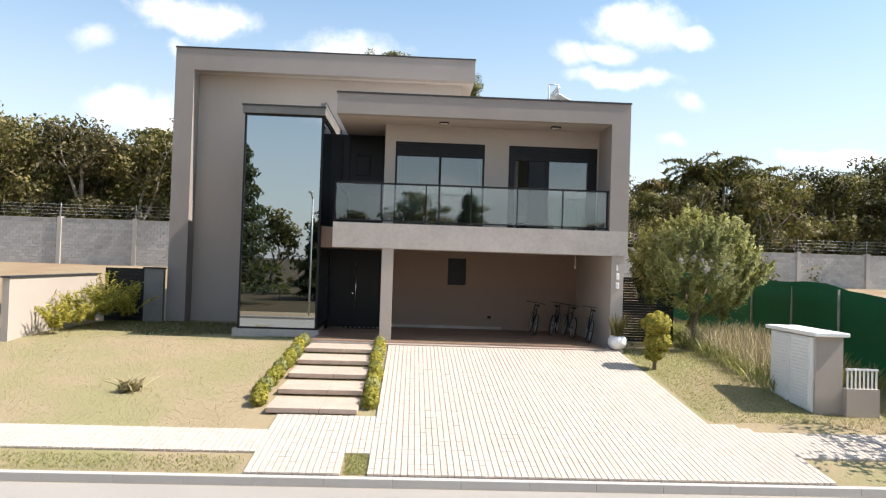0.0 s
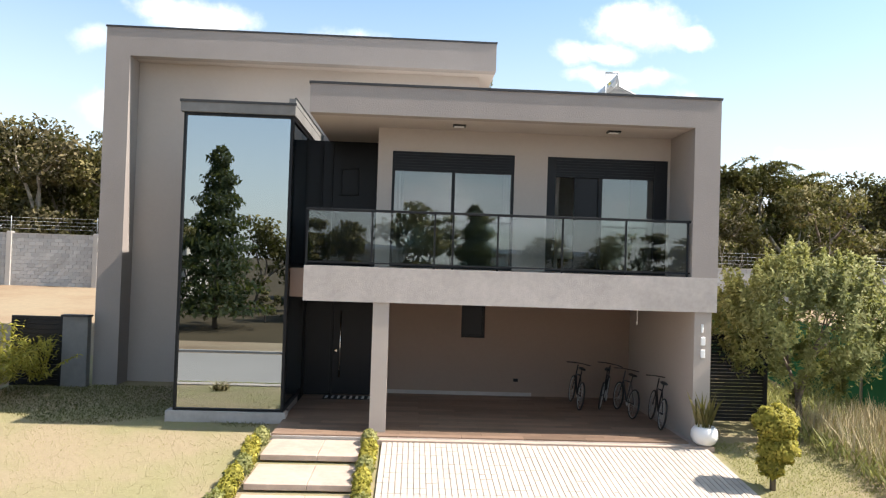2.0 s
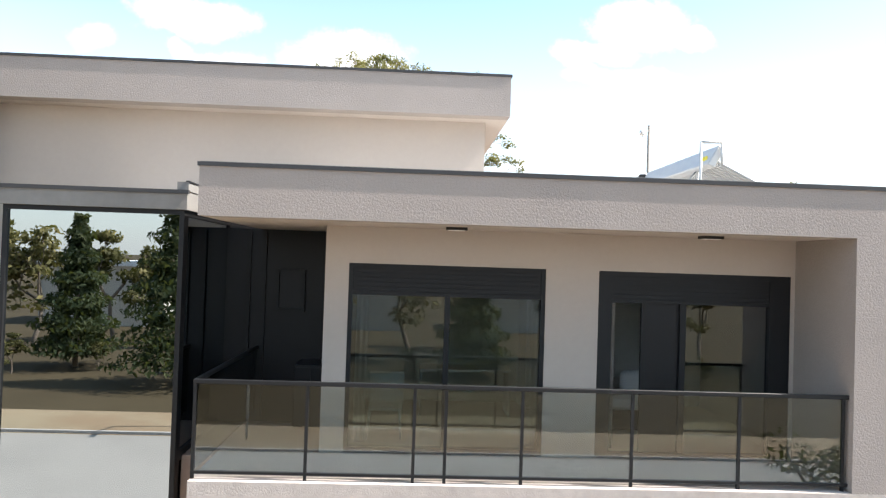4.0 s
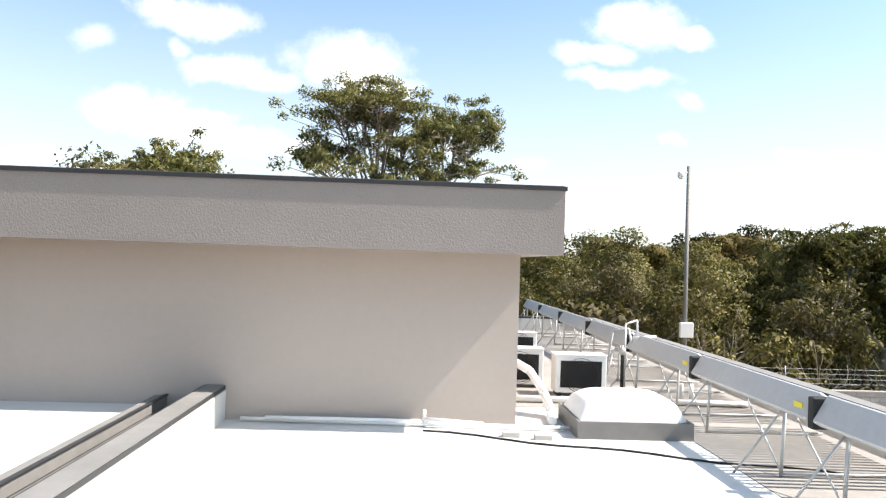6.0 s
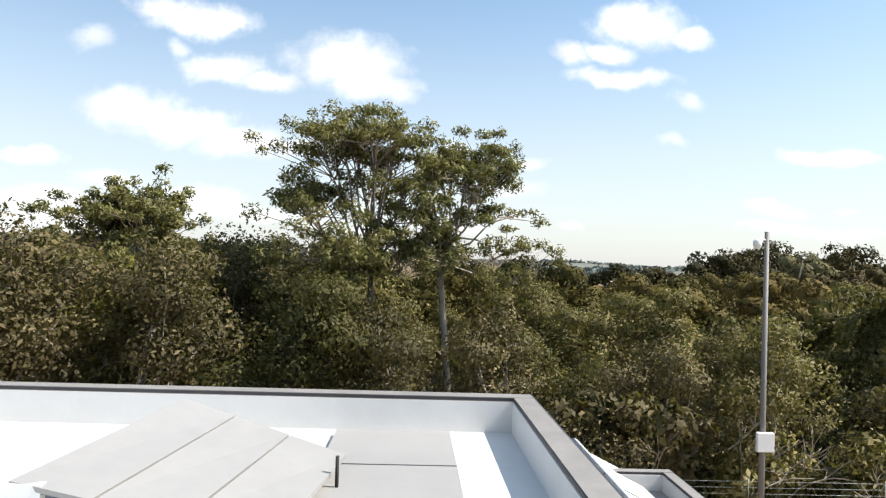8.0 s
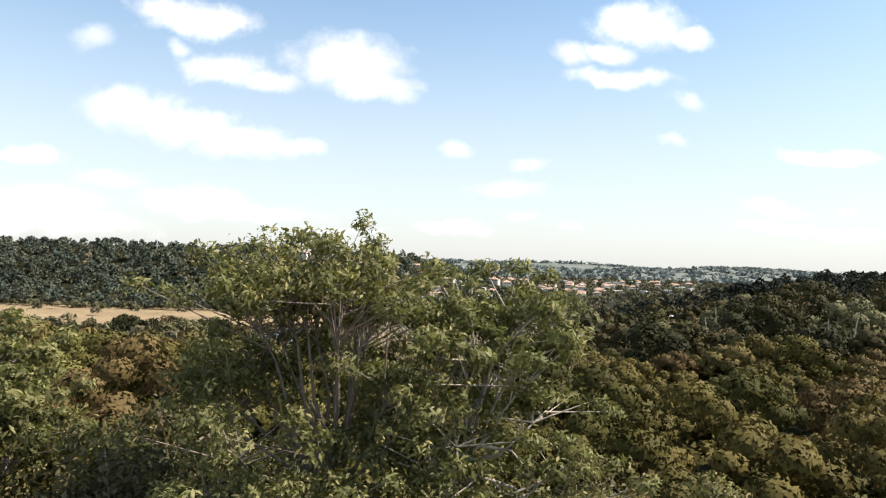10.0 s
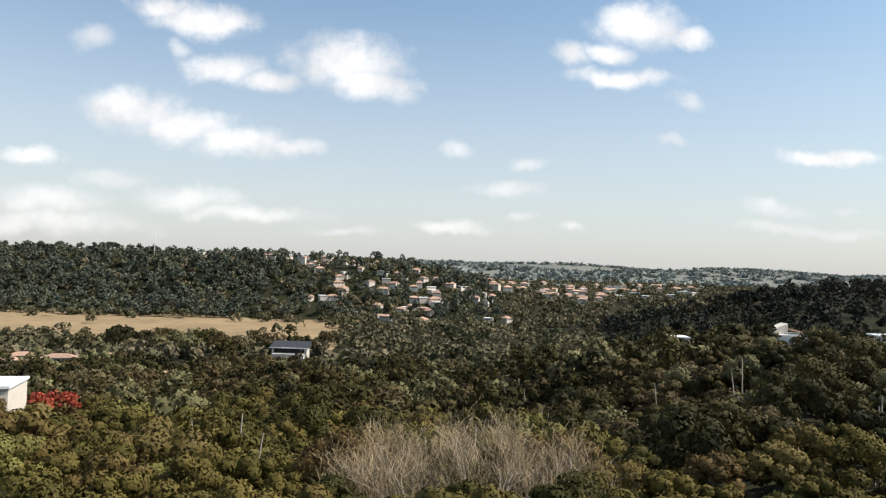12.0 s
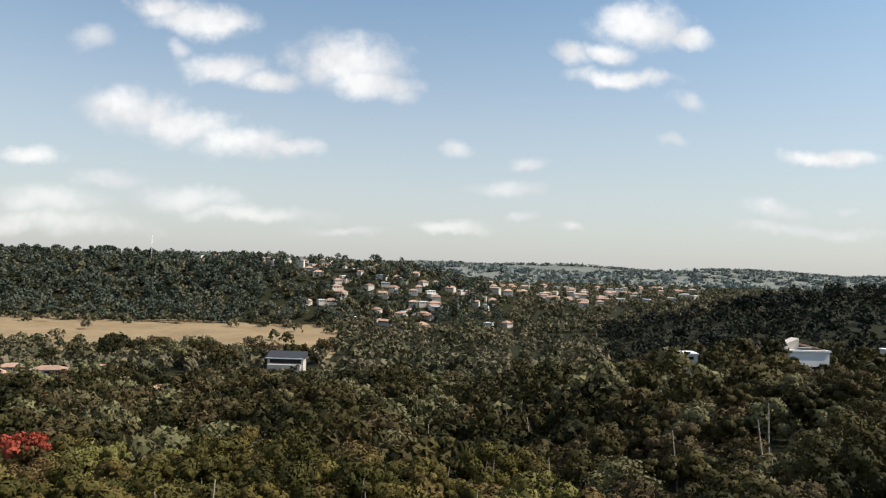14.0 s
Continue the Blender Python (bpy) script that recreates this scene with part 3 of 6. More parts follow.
window(1.59, 4.20, 1.34, 3.30, 5.76, 0.36, "window_1", split=(2.90,), label="black framed sliding balcony window under a black roller shutter")
w2 = thing("window_2", "black framed balcony window with one leaf slid open", "window", kind="structure")
slab("window_frame", BLACK, w2, (4.91, 5.10, 1.34, 1.44, 3.30, 5.76), (7.25, 7.53, 1.34, 1.44, 3.30, 5.76), (5.10, 7.25, 1.34, 1.44, 3.30, 3.35), (5.10, 7.25, 1.34, 1.44, 5.70, 5.76), label="black aluminium frame")
slab("shutter_box", BLACK, w2, (5.10, 7.25, 1.37, 1.44, 5.34, 5.70))
for i in range(6):
    slab("shutter_slat", BLACK, w2, (5.10, 7.25, 1.352, 1.37, 5.344 + i * 0.06, 5.390 + i * 0.06))
slab("open_leaf", BLACK, w2, (5.52, 5.58, 1.40, 1.44, 3.35, 5.34), (6.04, 6.12, 1.37, 1.42, 3.35, 5.34), label="black frame of the slid leaf")
slab("blackout_panel", DARK, w2, (5.58, 6.04, 1.42, 1.43, 3.35, 5.34), label="dark panel behind the slid leaf")
g = slab("pane", GLASS_WINDOW, w2, (6.12, 7.25, 1.40, 1.406, 3.35, 5.34))
g.visible_shadow = False
# opaque charcoal pane stands in for the unlit inside
window(3.37, 3.97, 4.22, 1.54, 2.42, 0, "window_3", pane=DARK, label="small dark garage window")

# tall glazed bay
bay = thing("window_4", "full-height reflective glass bay in a black frame", "window", kind="structure")
slab("bay_frame", BLACK, bay, (-2.72, -2.67, 1.05, 1.15, 0.22, 6.36), (-0.54, -0.48, 1.05, 1.15, 0.22, 6.36), (-2.67, -0.54, 1.05, 1.15, 0.22, 0.27), (-2.67, -0.54, 1.05, 1.15, 6.30, 6.36))
slab("pane", GLASS_MIRROR, bay, (-2.67, -0.54, 1.09, 1.10, 0.27, 6.30), label="mirror-like tinted pane")
slab("bay_side", DARK, bay, (-2.72, -2.66, 1.15, 5.53, 0.0, 6.36))
slab("side_frame", BLACK, bay, (-0.54, -0.48, 1.15, 1.22, 0.22, 6.36), (-0.54, -0.48, 3.30, 3.42, 0.0, 6.36), (-0.54, -0.48, 1.22, 3.30, 0.22, 0.30), (-0.54, -0.48, 1.22, 3.30, 6.28, 6.36), (-0.54, -0.48, 1.22, 3.30, 3.15, 3.28))
slab("pane", GLASS_MIRROR, bay, (-0.52, -0.51, 1.22, 3.30, 0.30, 6.28))
slab("bay_wall", DARK, bay, (-0.54, -0.48, 3.42, 5.53, 0.0, 6.36))
slab("bay_cap", CAPGREY, bay, (-2.78, -0.44, 1.0, 5.53, 6.36, 6.58), label="grey capping over the bay")
slab("bay_roof", MEMBRANE, bay, (-2.74, -0.48, 1.04, 5.53, 6.58, 6.60))
slab("bay_upstand", CAPGREY, bay, (-0.58, -0.44, 1.04, 5.52, 6.60, 6.715), label="weathered coping along the bay roof")
slab("bay_flashing", FLASH, bay, (-0.47, -0.425, 1.03, 5.52, 6.715, 6.73))
slab("bay_flashing", FLASH, bay, (-2.80, -0.42, 0.98, 1.03, 6.56, 6.61))
slab("bay_floor", CONCRETE, bay, (-2.66, -0.54, 1.15, 5.53, 0.0, 0.24))


# railing
rail = thing("balcony_railing", "clear glass balcony railing with black metal posts", "railing")
slab("top_rail", BLACK, rail, (0.0, 7.58, 0.08, 0.13, 4.35, 4.40), bevel=0.006)
slab("bottom_rail", BLACK, rail, (0.0, 7.58, 0.085, 0.125, 3.34, 3.37))
for i, x in enumerate((0.02, 1.28, 2.50, 2.86, 3.74, 5.02, 6.28, 7.52)):
    slab("post", BLACK, rail, (x - 0.018, x + 0.018, 0.09, 0.12, 3.28, 4.35))
xs = (0.04, 1.28, 2.50, 3.74, 5.02, 6.28, 7.52)
for a, b in zip(xs, xs[1:]):
    g = slab("pane", GLASS_RAIL, rail, (a + 0.01, b - 0.01, 0.10, 0.108, 3.375, 4.345))
    g.visible_shadow = False
slab("top_rail", BLACK, rail, (0.0, 0.04, 0.13, 3.3, 4.35, 4.40))
g = slab("pane", GLASS_RAIL, rail, (0.016, 0.024, 0.14, 3.28, 3.36, 4.35))
g.visible_shadow = False

# entrance door
door = thing("door_1", "tall black entrance door with a long steel pull", "door", kind="structure")
slab("door_leaf", DARK, door, (0.19, 1.14, 3.80, 3.86, 0.12, 2.52), bevel=0.004)
slab("door_frame", BLACK, door, (0.13, 0.19, 3.76, 3.90, 0.1, 2.6), (1.14, 1.18, 3.76, 3.90, 0.1, 2.6), (0.19, 1.14, 3.76, 3.90, 2.52, 2.6))
bm = bmesh.new()
tube(bm, (0.38, 3.72, 0.55), (0.38, 3.72, 2.15), 0.018, sides=10)
for z in (0.75, 1.95):
    tube(bm, (0.38, 3.72, z), (0.38, 3.80, z), 0.010)
part("door_handle", bm, CHROME, door, "long vertical brushed steel pull")
bm = bmesh.new()
tube(bm, (0.28, 3.775, 1.18), (0.28, 3.80, 1.18), 0.025, sides=12)
part("lock", bm, CHROME, door)

mat_thing = thing("doormat", "black and white striped doormat before the entrance door", "doormat")
slab("mat_base", RUBBER, mat_thing, (0.05, 1.55, 3.22, 3.62, 0.10, 0.115))
for i in range(10):
    slab("mat_stripe", WHITE, mat_thing, (0.10 + i * 0.145, 0.16 + i * 0.145, 3.25, 3.59, 0.115, 0.119))

# balcony ceiling lights
for x in (2.95, 6.15):
    l = thing("ceiling_light", "small square surface light under the balcony ceiling", "ceiling light", "balcony lights")
    slab("light_frame", BLACK, l, (x - 0.13, x + 0.13, 0.62, 0.80, 6.205, 6.24))
    slab("diffuser", WHITE, l, (x - 0.10, x + 0.10, 0.65, 0.77, 6.198, 6.205))

# number plate bars on the garage pillar
sign = thing("house_number", "three white metal numerals as plain bars on the pillar", "house number")
for i, z in enumerate((2.28, 2.03, 1.78)):
    slab("numeral", WHITE, sign, (7.81, 7.90 if i else 7.86, 0.025, 0.05, z - 0.085, z + 0.085), bevel=0.01)

cord = thing("pull_cord", "thin pale cord hanging from the garage ceiling", "cord")
bm = bmesh.new()
tube(bm, (7.0, 1.5, 2.62), (7.0, 1.5, 2.28), 0.010, sides=6)
tube(bm, (7.0, 1.5, 2.28), (7.0, 1.5, 2.20), 0.018, 0.012, sides=8)
part("cord", bm, WHITE, cord)
outlet = thing("wall_socket", "small dark socket on the garage back wall", "socket")
slab("plate", BLACK, outlet, (4.73, 4.85, 4.185, 4.20, 0.46, 0.54), bevel=0.004)
locker = thing("balcony_cabinet", "low charcoal cabinet at the end of the balcony", "cabinet")
slab("body", DARK, locker, (0.72, 1.22, 2.6, 3.2, 3.30, 4.22), bevel=0.008)
slab("door", BLACK, locker, (0.74, 0.965, 2.585, 2.6, 3.34, 4.18), (0.975, 1.20, 2.585, 2.6, 3.34, 4.18))

# deck and entry floor
slab("porch_base", CONCRETE, H, (-0.48, 7.68, -0.25, 4.2, -0.3, 0.07))
slab("threshold", STONE, H, (1.30, 7.95, -0.40, -0.25, -0.25, 0.06))
for i in range(5):
    y1 = -0.30 - 1.19 * i
    z = gz(0, y1 - 1.0) + 0.13
    t = thing("stepping_slab", "cream travertine step slab on the garden path", "step", "garden path slabs")
    bm = bmesh.new()
    for a, b in ((-0.42, 0.55), (0.556, 1.26)):
        box(bm, a, b, y1 - 1.08, y1, z - 0.10, z, bevel=0.008)
    part("tread", bm, STONE, t)
    slab("plinth", MORTAR, t, (-0.32, 1.16, y1 - 0.97, y1 - 0.05, z - 0.5, z - 0.10), label="dark recessed base")

# small window in the charcoal wall
window(0.28, 0.74, 3.22, 4.95, 5.62, 0, "window_5", pane=DARK, label="small black framed window in the charcoal wall")
slab("wall_strip", BLACK, H, (-0.20, -0.12, 3.24, 3.30, 3.3, 6.2))
slab("wall_strip", BLACK, H, (0.06, 0.12, 3.24, 3.30, 3.3, 6.2))

# ---- walls and yard ----
gw = thing("garden_wall", "low pale stucco garden wall with dark coping", "wall", kind="structure")
slab("wall", STUCCO_SMOOTH, gw, (-8.08, -7.90, -1.05, 3.9, -0.5, 1.52))
slab("coping", FLASH, gw, (-8.11, -7.87, -1.09, 3.95, 1.52, 1.57))
gate = thing("side_gate", "charcoal slatted side gate beside the house", "gate")
slab("gate_frame", BLACK, gate, (-7.90, -7.82, 4.5, 4.58, 0, 1.75), (-6.72, -6.64, 4.5, 4.58, 0, 1.75), (-7.82, -6.72, 4.5, 4.58, 1.68, 1.75))
for i in range(13):
    slab("slat", DARK, gate, (-7.82, -6.72, 4.52, 4.56, 0.05 + i * 0.125, 0.165 + i * 0.125))
slab("gate_backing", DARK, gate, (-7.82, -6.72, 4.565, 4.58, 0.0, 1.68), label="charcoal sheet behind the slats")
slab("gate_pier", CAPGREY, gw, (-6.64, -6.02, 4.5, 4.7, 0, 1.75))
slab("pier_cap", FLASH, gw, (-6.68, -6.0, 4.46, 4.74, 1.75, 1.80))
rgate = thing("side_gate", "black slatted side gate next to the garage", "gate")
slab("gate_frame", BLACK, rgate, (8.02, 8.10, 2.0, 2.08, 0, 2.0), (10.1, 10.18, 2.0, 2.08, 0, 2.0), (8.10, 10.1, 2.0, 2.08, 1.93, 2.0))
for i in range(24):
    slab("slat", BLACK, rgate, (8.10, 10.1, 2.03, 2.05, 0.06 + i * 0.078, 0.130 + i * 0.078))


def block_wall(x0, x1, y, base, top, label):
    """A wall of concrete blocks between posts, with a coping."""
    w = thing("block_wall", label, "wall", kind="structure")
    slab("wall_core", MORTAR, w, (x0, x1, y + 0.02, y + 0.16, base - 0.8, top - 0.02))
    bm = bmesh.new()
    box(bm, 0.008, 0.392, -0.005, 0.19, 0.008, 0.192)
    me = mesh_of("block", bm, BLOCK)
    rows = int((top - base) / 0.2)
    rest_v, rest_f, made = [], [], 0
    for r in range(rows):
        x = x0 - (0.2 if r % 2 else 0)
        while x < x1 - 0.1:
            z = top - 0.2 * (r + 1)
            if made < 300 and x0 + 0.01 < x and (-24 < x < -8 or 14 < x < 30):
                b = new("block", me)
                b.parent = w
                b.location = (x, y - random.uniform(0, 0.008), z)
                made += 1
            else:
                k = len(rest_v)
                yy = y - random.uniform(0, 0.008)
                rest_v += [(x + 0.008, yy, z + 0.008), (x + 0.392, yy, z + 0.008), (x + 0.392, yy, z + 0.192), (x + 0.008, yy, z + 0.192), (x, yy + 0.03, z), (x + 0.4, yy + 0.03, z), (x + 0.4, yy + 0.03, z + 0.2), (x, yy + 0.03, z + 0.2)]
                rest_f += [(k, k + 1, k + 2, k + 3), (k + 4, k + 5, k + 1, k), (k + 5, k + 6, k + 2, k + 1), (k + 6, k + 7, k + 3, k + 2), (k + 7, k + 4, k, k + 3)]
            x += 0.4
    ob = tagged(new("blocks", array_mesh("blocks", np.array(rest_v), np.array(rest_f), BLOCK_REST)), kind="stuff")
    ob.parent = w
    slab("wall_coping", KERB, w, (x0, x1, y - 0.03, y + 0.22, top, top + 0.05))
    x = x0
    while x < x1:
        slab("post", KERB, w, (x - 0.13, x + 0.13, y - 0.10, y + 0.26, base - 0.5, top + 0.14), bevel=0.01)
        bm = bmesh.new()
        tube(bm, (x, y + 0.08, top + 0.14), (x, y + 0.08, top + 1.0), 0.02, sides=6)
        part("wire_rod", bm, STEEL, w)
        x += 4.6
    bm = bmesh.new()
    for k in range(4):
        tube(bm, (x0, y + 0.08, top + 0.3 + k * 0.2), (x1, y + 0.08, top + 0.3 + k * 0.2), 0.006, sides=4)
    part("fence_wire", bm, STEEL, w)


block_wall(-52, -5, 25.7, 1.4, 4.25, "grey concrete block boundary wall with electric wire")
block_wall(-5, 52, 25.7, 1.1, 3.60, "pale grey concrete block boundary wall with posts")

net = thing("shade_fence", "dark green shade-net hoarding along the boundary", "fence", kind="structure")
bm = bmesh.new()
rows_ = []
for i in range(45):
    y = -8.8 + i * 0.55
    dx, dz = 0.05 * math.sin(i * 1.3), 0.015 * math.sin(i * 0.9) + 0.012 * math.sin(i * 2.3)
    rows_.append([bm.verts.new((13.4 + dx * f, y, gz(13.4, y) + f * (2.05 + dz))) for f in (0, 0.35, 0.7, 1.0)])
for a, b in zip(rows_, rows_[1:]):
    for k in range(3):
        bm.faces.new((a[k], b[k], b[k + 1], a[k + 1])).smooth = True
bmesh.ops.solidify(bm, geom=bm.faces[:], thickness=0.012)
part("net", bm, FENCE, net)
for i in range(10):
    y = -8.5 + i * 2.4
    bm = bmesh.new()
    tube(bm, (13.33, y, gz(13, y) - 0.3), (13.35 + random.uniform(-0.05, 0.05), y, gz(13, y) + 2.0), 0.035, sides=6)
    part("post", bm, PALE_BARK, net, "pale timber post")


# meter cabinet
cab = thing("meter_cabinet", "grey rendered meter cabinet with white louvred doors", "cabinet")
slab("body", STUCCO_SMOOTH, cab, (10.36, 10.92, -5.35, -3.55, -0.9, 1.02))
slab("roof", WHITE, cab, (10.27, 11.0, -5.45, -3.45, 1.02, 1.10), bevel=0.01)
slab("door_frame", WHITE, cab, (10.33, 10.36, -5.28, -3.62, -0.52, 0.98))
for a, b in ((-5.24, -4.47), (-4.43, -3.66)):
    dr = slab("door", WHITE, cab, (10.31, 10.33, a, b, -0.5, 0.96))
    for i in range(20):
        slab("louvre", WHITE, dr, (10.285, 10.31, a + 0.04, b - 0.04, -0.46 + i * 0.071, -0.41 + i * 0.071))
lw = thing("meter_wall", "low grey wall with a white railing beside the meter cabinet", "wall")
slab("wall", STUCCO_SMOOTH, lw, (10.92, 11.6, -5.5, -5.35, -1.0, 0.0))
for i in range(8):
    slab("baluster", WHITE, lw, (10.96 + i * 0.085, 10.985 + i * 0.085, -5.44, -5.41, 0.0, 0.36))
slab("rail", WHITE, lw, (10.94, 11.6, -5.445, -5.405, 0.36, 0.40))


def bicycle(at, turn, frame_colour, lean=8):
    b = thing("bicycle", "parked bicycle with black tyres leaning by the garage wall", "bicycle", "parked bicycles")
    for y in (-0.52, 0.52):
        bm = bmesh.new()
        ring(bm, (0, y, 0.33), (1, 0, 0), 0.31, 0.020, 28, 6)
        wheel = part("tyre", bm, RUBBER, b)
        bm = bmesh.new()
        for k in range(12):
            a = k * math.tau / 12
            tube(bm, (0.01, y, 0.33), (0, y + 0.30 * math.cos(a), 0.33 + 0.30 * math.sin(a)), 0.003, sides=3, cap=False)
        ring(bm, (0, y, 0.33), (1, 0, 0), 0.288, 0.010, 28, 4)
        part("rim", bm, STEEL, wheel)
    bm = bmesh.new()
    pipe(bm, [(0, -0.52, 0.33), (0, -0.05, 0.30), (0, 0.36, 0.72), (0, -0.16, 0.76), (0, -0.05, 0.30)], 0.017)
    pipe(bm, [(0, -0.16, 0.76), (0, -0.52, 0.33)], 0.010)
    pipe(bm, [(0, 0.52, 0.33), (0, 0.36, 0.72), (0, 0.32, 0.95)], 0.015)
    part("bike_frame", bm, frame_colour, b, "painted tube frame")
    bm = bmesh.new()
    pipe(bm, [(-0.30, 0.24, 0.98), (-0.12, 0.32, 0.99), (0.12, 0.32, 0.99), (0.30, 0.24, 0.98)], 0.012)
    part("handlebar", bm, BLACK, b)
    bm = bmesh.new()
    tube(bm, (0, -0.16, 0.76), (0, -0.19, 0.90), 0.012)
    box(bm, -0.06, 0.06, -0.33, -0.05, 0.90, 0.95, bevel=0.02)
    part("saddle", bm, RUBBER, b)
    bm = bmesh.new()
    tube(bm, (0.02, -0.05, 0.30), (0.035, -0.05, 0.30), 0.09, sides=16)
    tube(bm, (0.08, -0.05, 0.15), (0.08, -0.05, 0.30), 0.012)
    part("crank", bm, STEEL, b)
    b.matrix_world = pose(*at, 0, lean, turn)
    return b


RED = material("dark_red_paint", (0.20, 0.02, 0.02), 0.35, vary=0.05)
bicycle((6.05, 3.1, 0.10), -2, BLACK)
bicycle((6.75, 3.2, 0.10), -22, BLACK)
bicycle((7.0, 2.3, 0.10), 2, FLASH)
bicycle((7.38, 1.3, 0.10), -8, BLACK)

# balcony furniture
chair = thing("balcony_chair", "white moulded armchair behind the balcony window", "chair")
bm = bmesh.new()
box(bm, 1.86, 2.34, 1.95, 2.40, 3.70, 3.75, bevel=0.02)
part("seat", bm, WHITE, chair)
bm = bmesh.new()
box(bm, 1.84, 2.36, 2.38, 2.43, 3.74, 4.18, bevel=0.02)
part("backrest", bm, WHITE, chair)
for x in (1.88, 2.30):
    for y in (1.98, 2.36):
        bm = bmesh.new()
        tube(bm, (x, y, 3.72), (x + (0.03 if x > 2 else -0.03), y, 3.30), 0.018, 0.012)
        part("leg", bm, WHITE, chair)
desk = thing("desk", "white desk with dark shelf inside the room", "desk")
slab("top", WHITE, desk, (2.6, 4.1, 3.6, 4.2, 4.02, 4.06))
slab("side_panel", WHITE, desk, (2.6, 2.64, 3.6, 4.2, 3.30, 4.02))
slab("side_panel", WHITE, desk, (4.06, 4.1, 3.6, 4.2, 3.30, 4.02))
bed = thing("bed", "made bed with white linen inside the upper room", "bed")
slab("mattress", WHITE, bed, (5.0, 6.6, 2.9, 4.8, 3.6, 3.82), bevel=0.05)
slab("bed_base", DARK, bed, (5.0, 6.6, 2.9, 4.85, 3.30, 3.6))
for x0, z0 in ((5.72, 3.83), (6.02, 3.82)):
    cu = thing("pillow", "plump white pillow leaning on the bed", "pillow", "pillows")
    bm = bmesh.new()
    bmesh.ops.create_uvsphere(bm, u_segments=16, v_segments=10, radius=1.0)
    for v in bm.verts:
        v.co.x = math.copysign(abs(v.co.x) ** 0.5, v.co.x) * 0.30
        v.co.z = math.copysign(abs(v.co.z) ** 0.5, v.co.z) * 0.20
        v.co.y *= 0.09
    for f in bm.faces:
        f.smooth = True
    bmesh.ops.translate(bm, verts=bm.verts, vec=(x0 + 0.3, 3.0 + (0.16 if x0 > 6 else 0), z0 + 0.19))
    part("cover", bm, WHITE, cu)
for x in (1.68, 4.02, 5.10):
    c = thing("curtain", "sheer pale curtain hanging beside the window", "curtain", "curtains")
    bm = bmesh.new()
    a = [bm.verts.new((x + i * 0.018, 1.72 + 0.03 * math.sin(i * 1.5), 3.32)) for i in range(10)]
    b = [bm.verts.new((x + i * 0.018, 1.72 + 0.03 * math.sin(i * 1.5), 5.7)) for i in range(10)]
    for i in range(9):
        bm.faces.new((a[i], a[i + 1], b[i + 1], b[i])).smooth = True
    bmesh.ops.solidify(bm, geom=bm.faces[:], thickness=0.004)
    part("drape", bm, WHITE, c)
for x, z in ((2.15, 5.30), (2.12, 5.12)):
    l = thing("room_downlight", "small lit ceiling spot inside the upper room", "downlight", "room spots")
    bm = bmesh.new()
    tube(bm, (x, 3.6, 6.20), (x, 3.6, 6.24), 0.05, sides=12)
    part("lamp_ring", bm, LAMP, l)

# ---- plants ----
def limb(bm, rng, a, direction, length, r, depth, tips):
    """A tapered, crooked limb that forks; the ends are gathered in tips."""
    p, d = Vector(a), Vector(direction).normalized()
    n = 3
    for i in range(n):
        q = p + d * (length / n)
        tube(bm, p, q, r * (1 - 0.25 * i / n), r * (1 - 0.25 * (i + 1) / n), 6 if depth > 1 else 5, cap=False)
        p = q
        d = (d + Vector(rng.normal(0, 0.16, 3))).normalized()
    tips.append((p, r))
    if depth > 0:
        for k in range(rng.integers(2, 4)):
            e = (d + Vector(rng.normal(0, 0.55, 3)) + Vector((0, 0, 0.15))).normalized()
            limb(bm, rng, p, e, length * rng.uniform(0.6, 0.8), r * 0.62, depth - 1, tips)


def tree_kit(seed, height, crown, n, size, bark, leaf, trunk_share=0.45, depth=3, squash=0.75, fill=1.0, skirt=0):
    """Meshes of a trunk with limbs and a crown of leaves hung round the limb ends."""
    rng = np.random.default_rng(seed)
    bm = bmesh.new()
    tips = []
    limb(bm, rng, (0, 0, -0.5), (rng.normal(0, 0.06), rng.normal(0, 0.06), 1), height * trunk_share + 0.5, height * 0.018 + 0.04, depth, tips)
    ends = np.array([p for p, r in tips if p.z > height * 0.3] or [p for p, r in tips])
    top = ends[:, 2].max()
    spread = max(0.1, np.abs(ends[:, :2]).max())
    k = crown * 0.72 / spread
    for v in bm.verts:
        f = min(1.0, max(0.0, v.co.z / (height * trunk_share) - 0.6))
        v.co.x *= 1 + (k - 1) * f
        v.co.y *= 1 + (k - 1) * f
        v.co.z *= (height * 0.93) / top
    ends = ends * np.array([k, k, height * 0.93 / top])
    lobes = [(*p, *(crown * fill * rng.uniform(0.24, 0.42, 2)), crown * fill * squash * rng.uniform(0.16, 0.30)) for p in ends]
    for k in range(skirt):
        a, f = rng.uniform(0, math.tau), rng.uniform(0.12, 0.72)
        R = crown * rng.uniform(0.35, 0.85)
        lobes.append((R * math.cos(a), R * math.sin(a), height * f, crown * rng.uniform(0.2, 0.34), crown * rng.uniform(0.2, 0.34), crown * rng.uniform(0.16, 0.36)))
    c, out = lobes_cloud(rng, lobes, n, 0.35)
    return mesh_of("trunk", bm, bark), leaf_mesh("crown", leaves(rng, c, out * 0.7 + np.array([0, 0, 0.5]), size), leaf, out + np.array([0, 0, 0.25]))


def plant_tree(kit, name, label, category, group, x, y, z, turn, s):
    t = thing(name, label, category, group)
    for part_name, me in zip(("trunk", "crown"), kit):
        ob = new(part_name, me)
        ob.parent = t
    t.matrix_world = pose(x, y, z, 0, 0, turn) @ Matrix.Diagonal((s, s, s, 1))
    return t


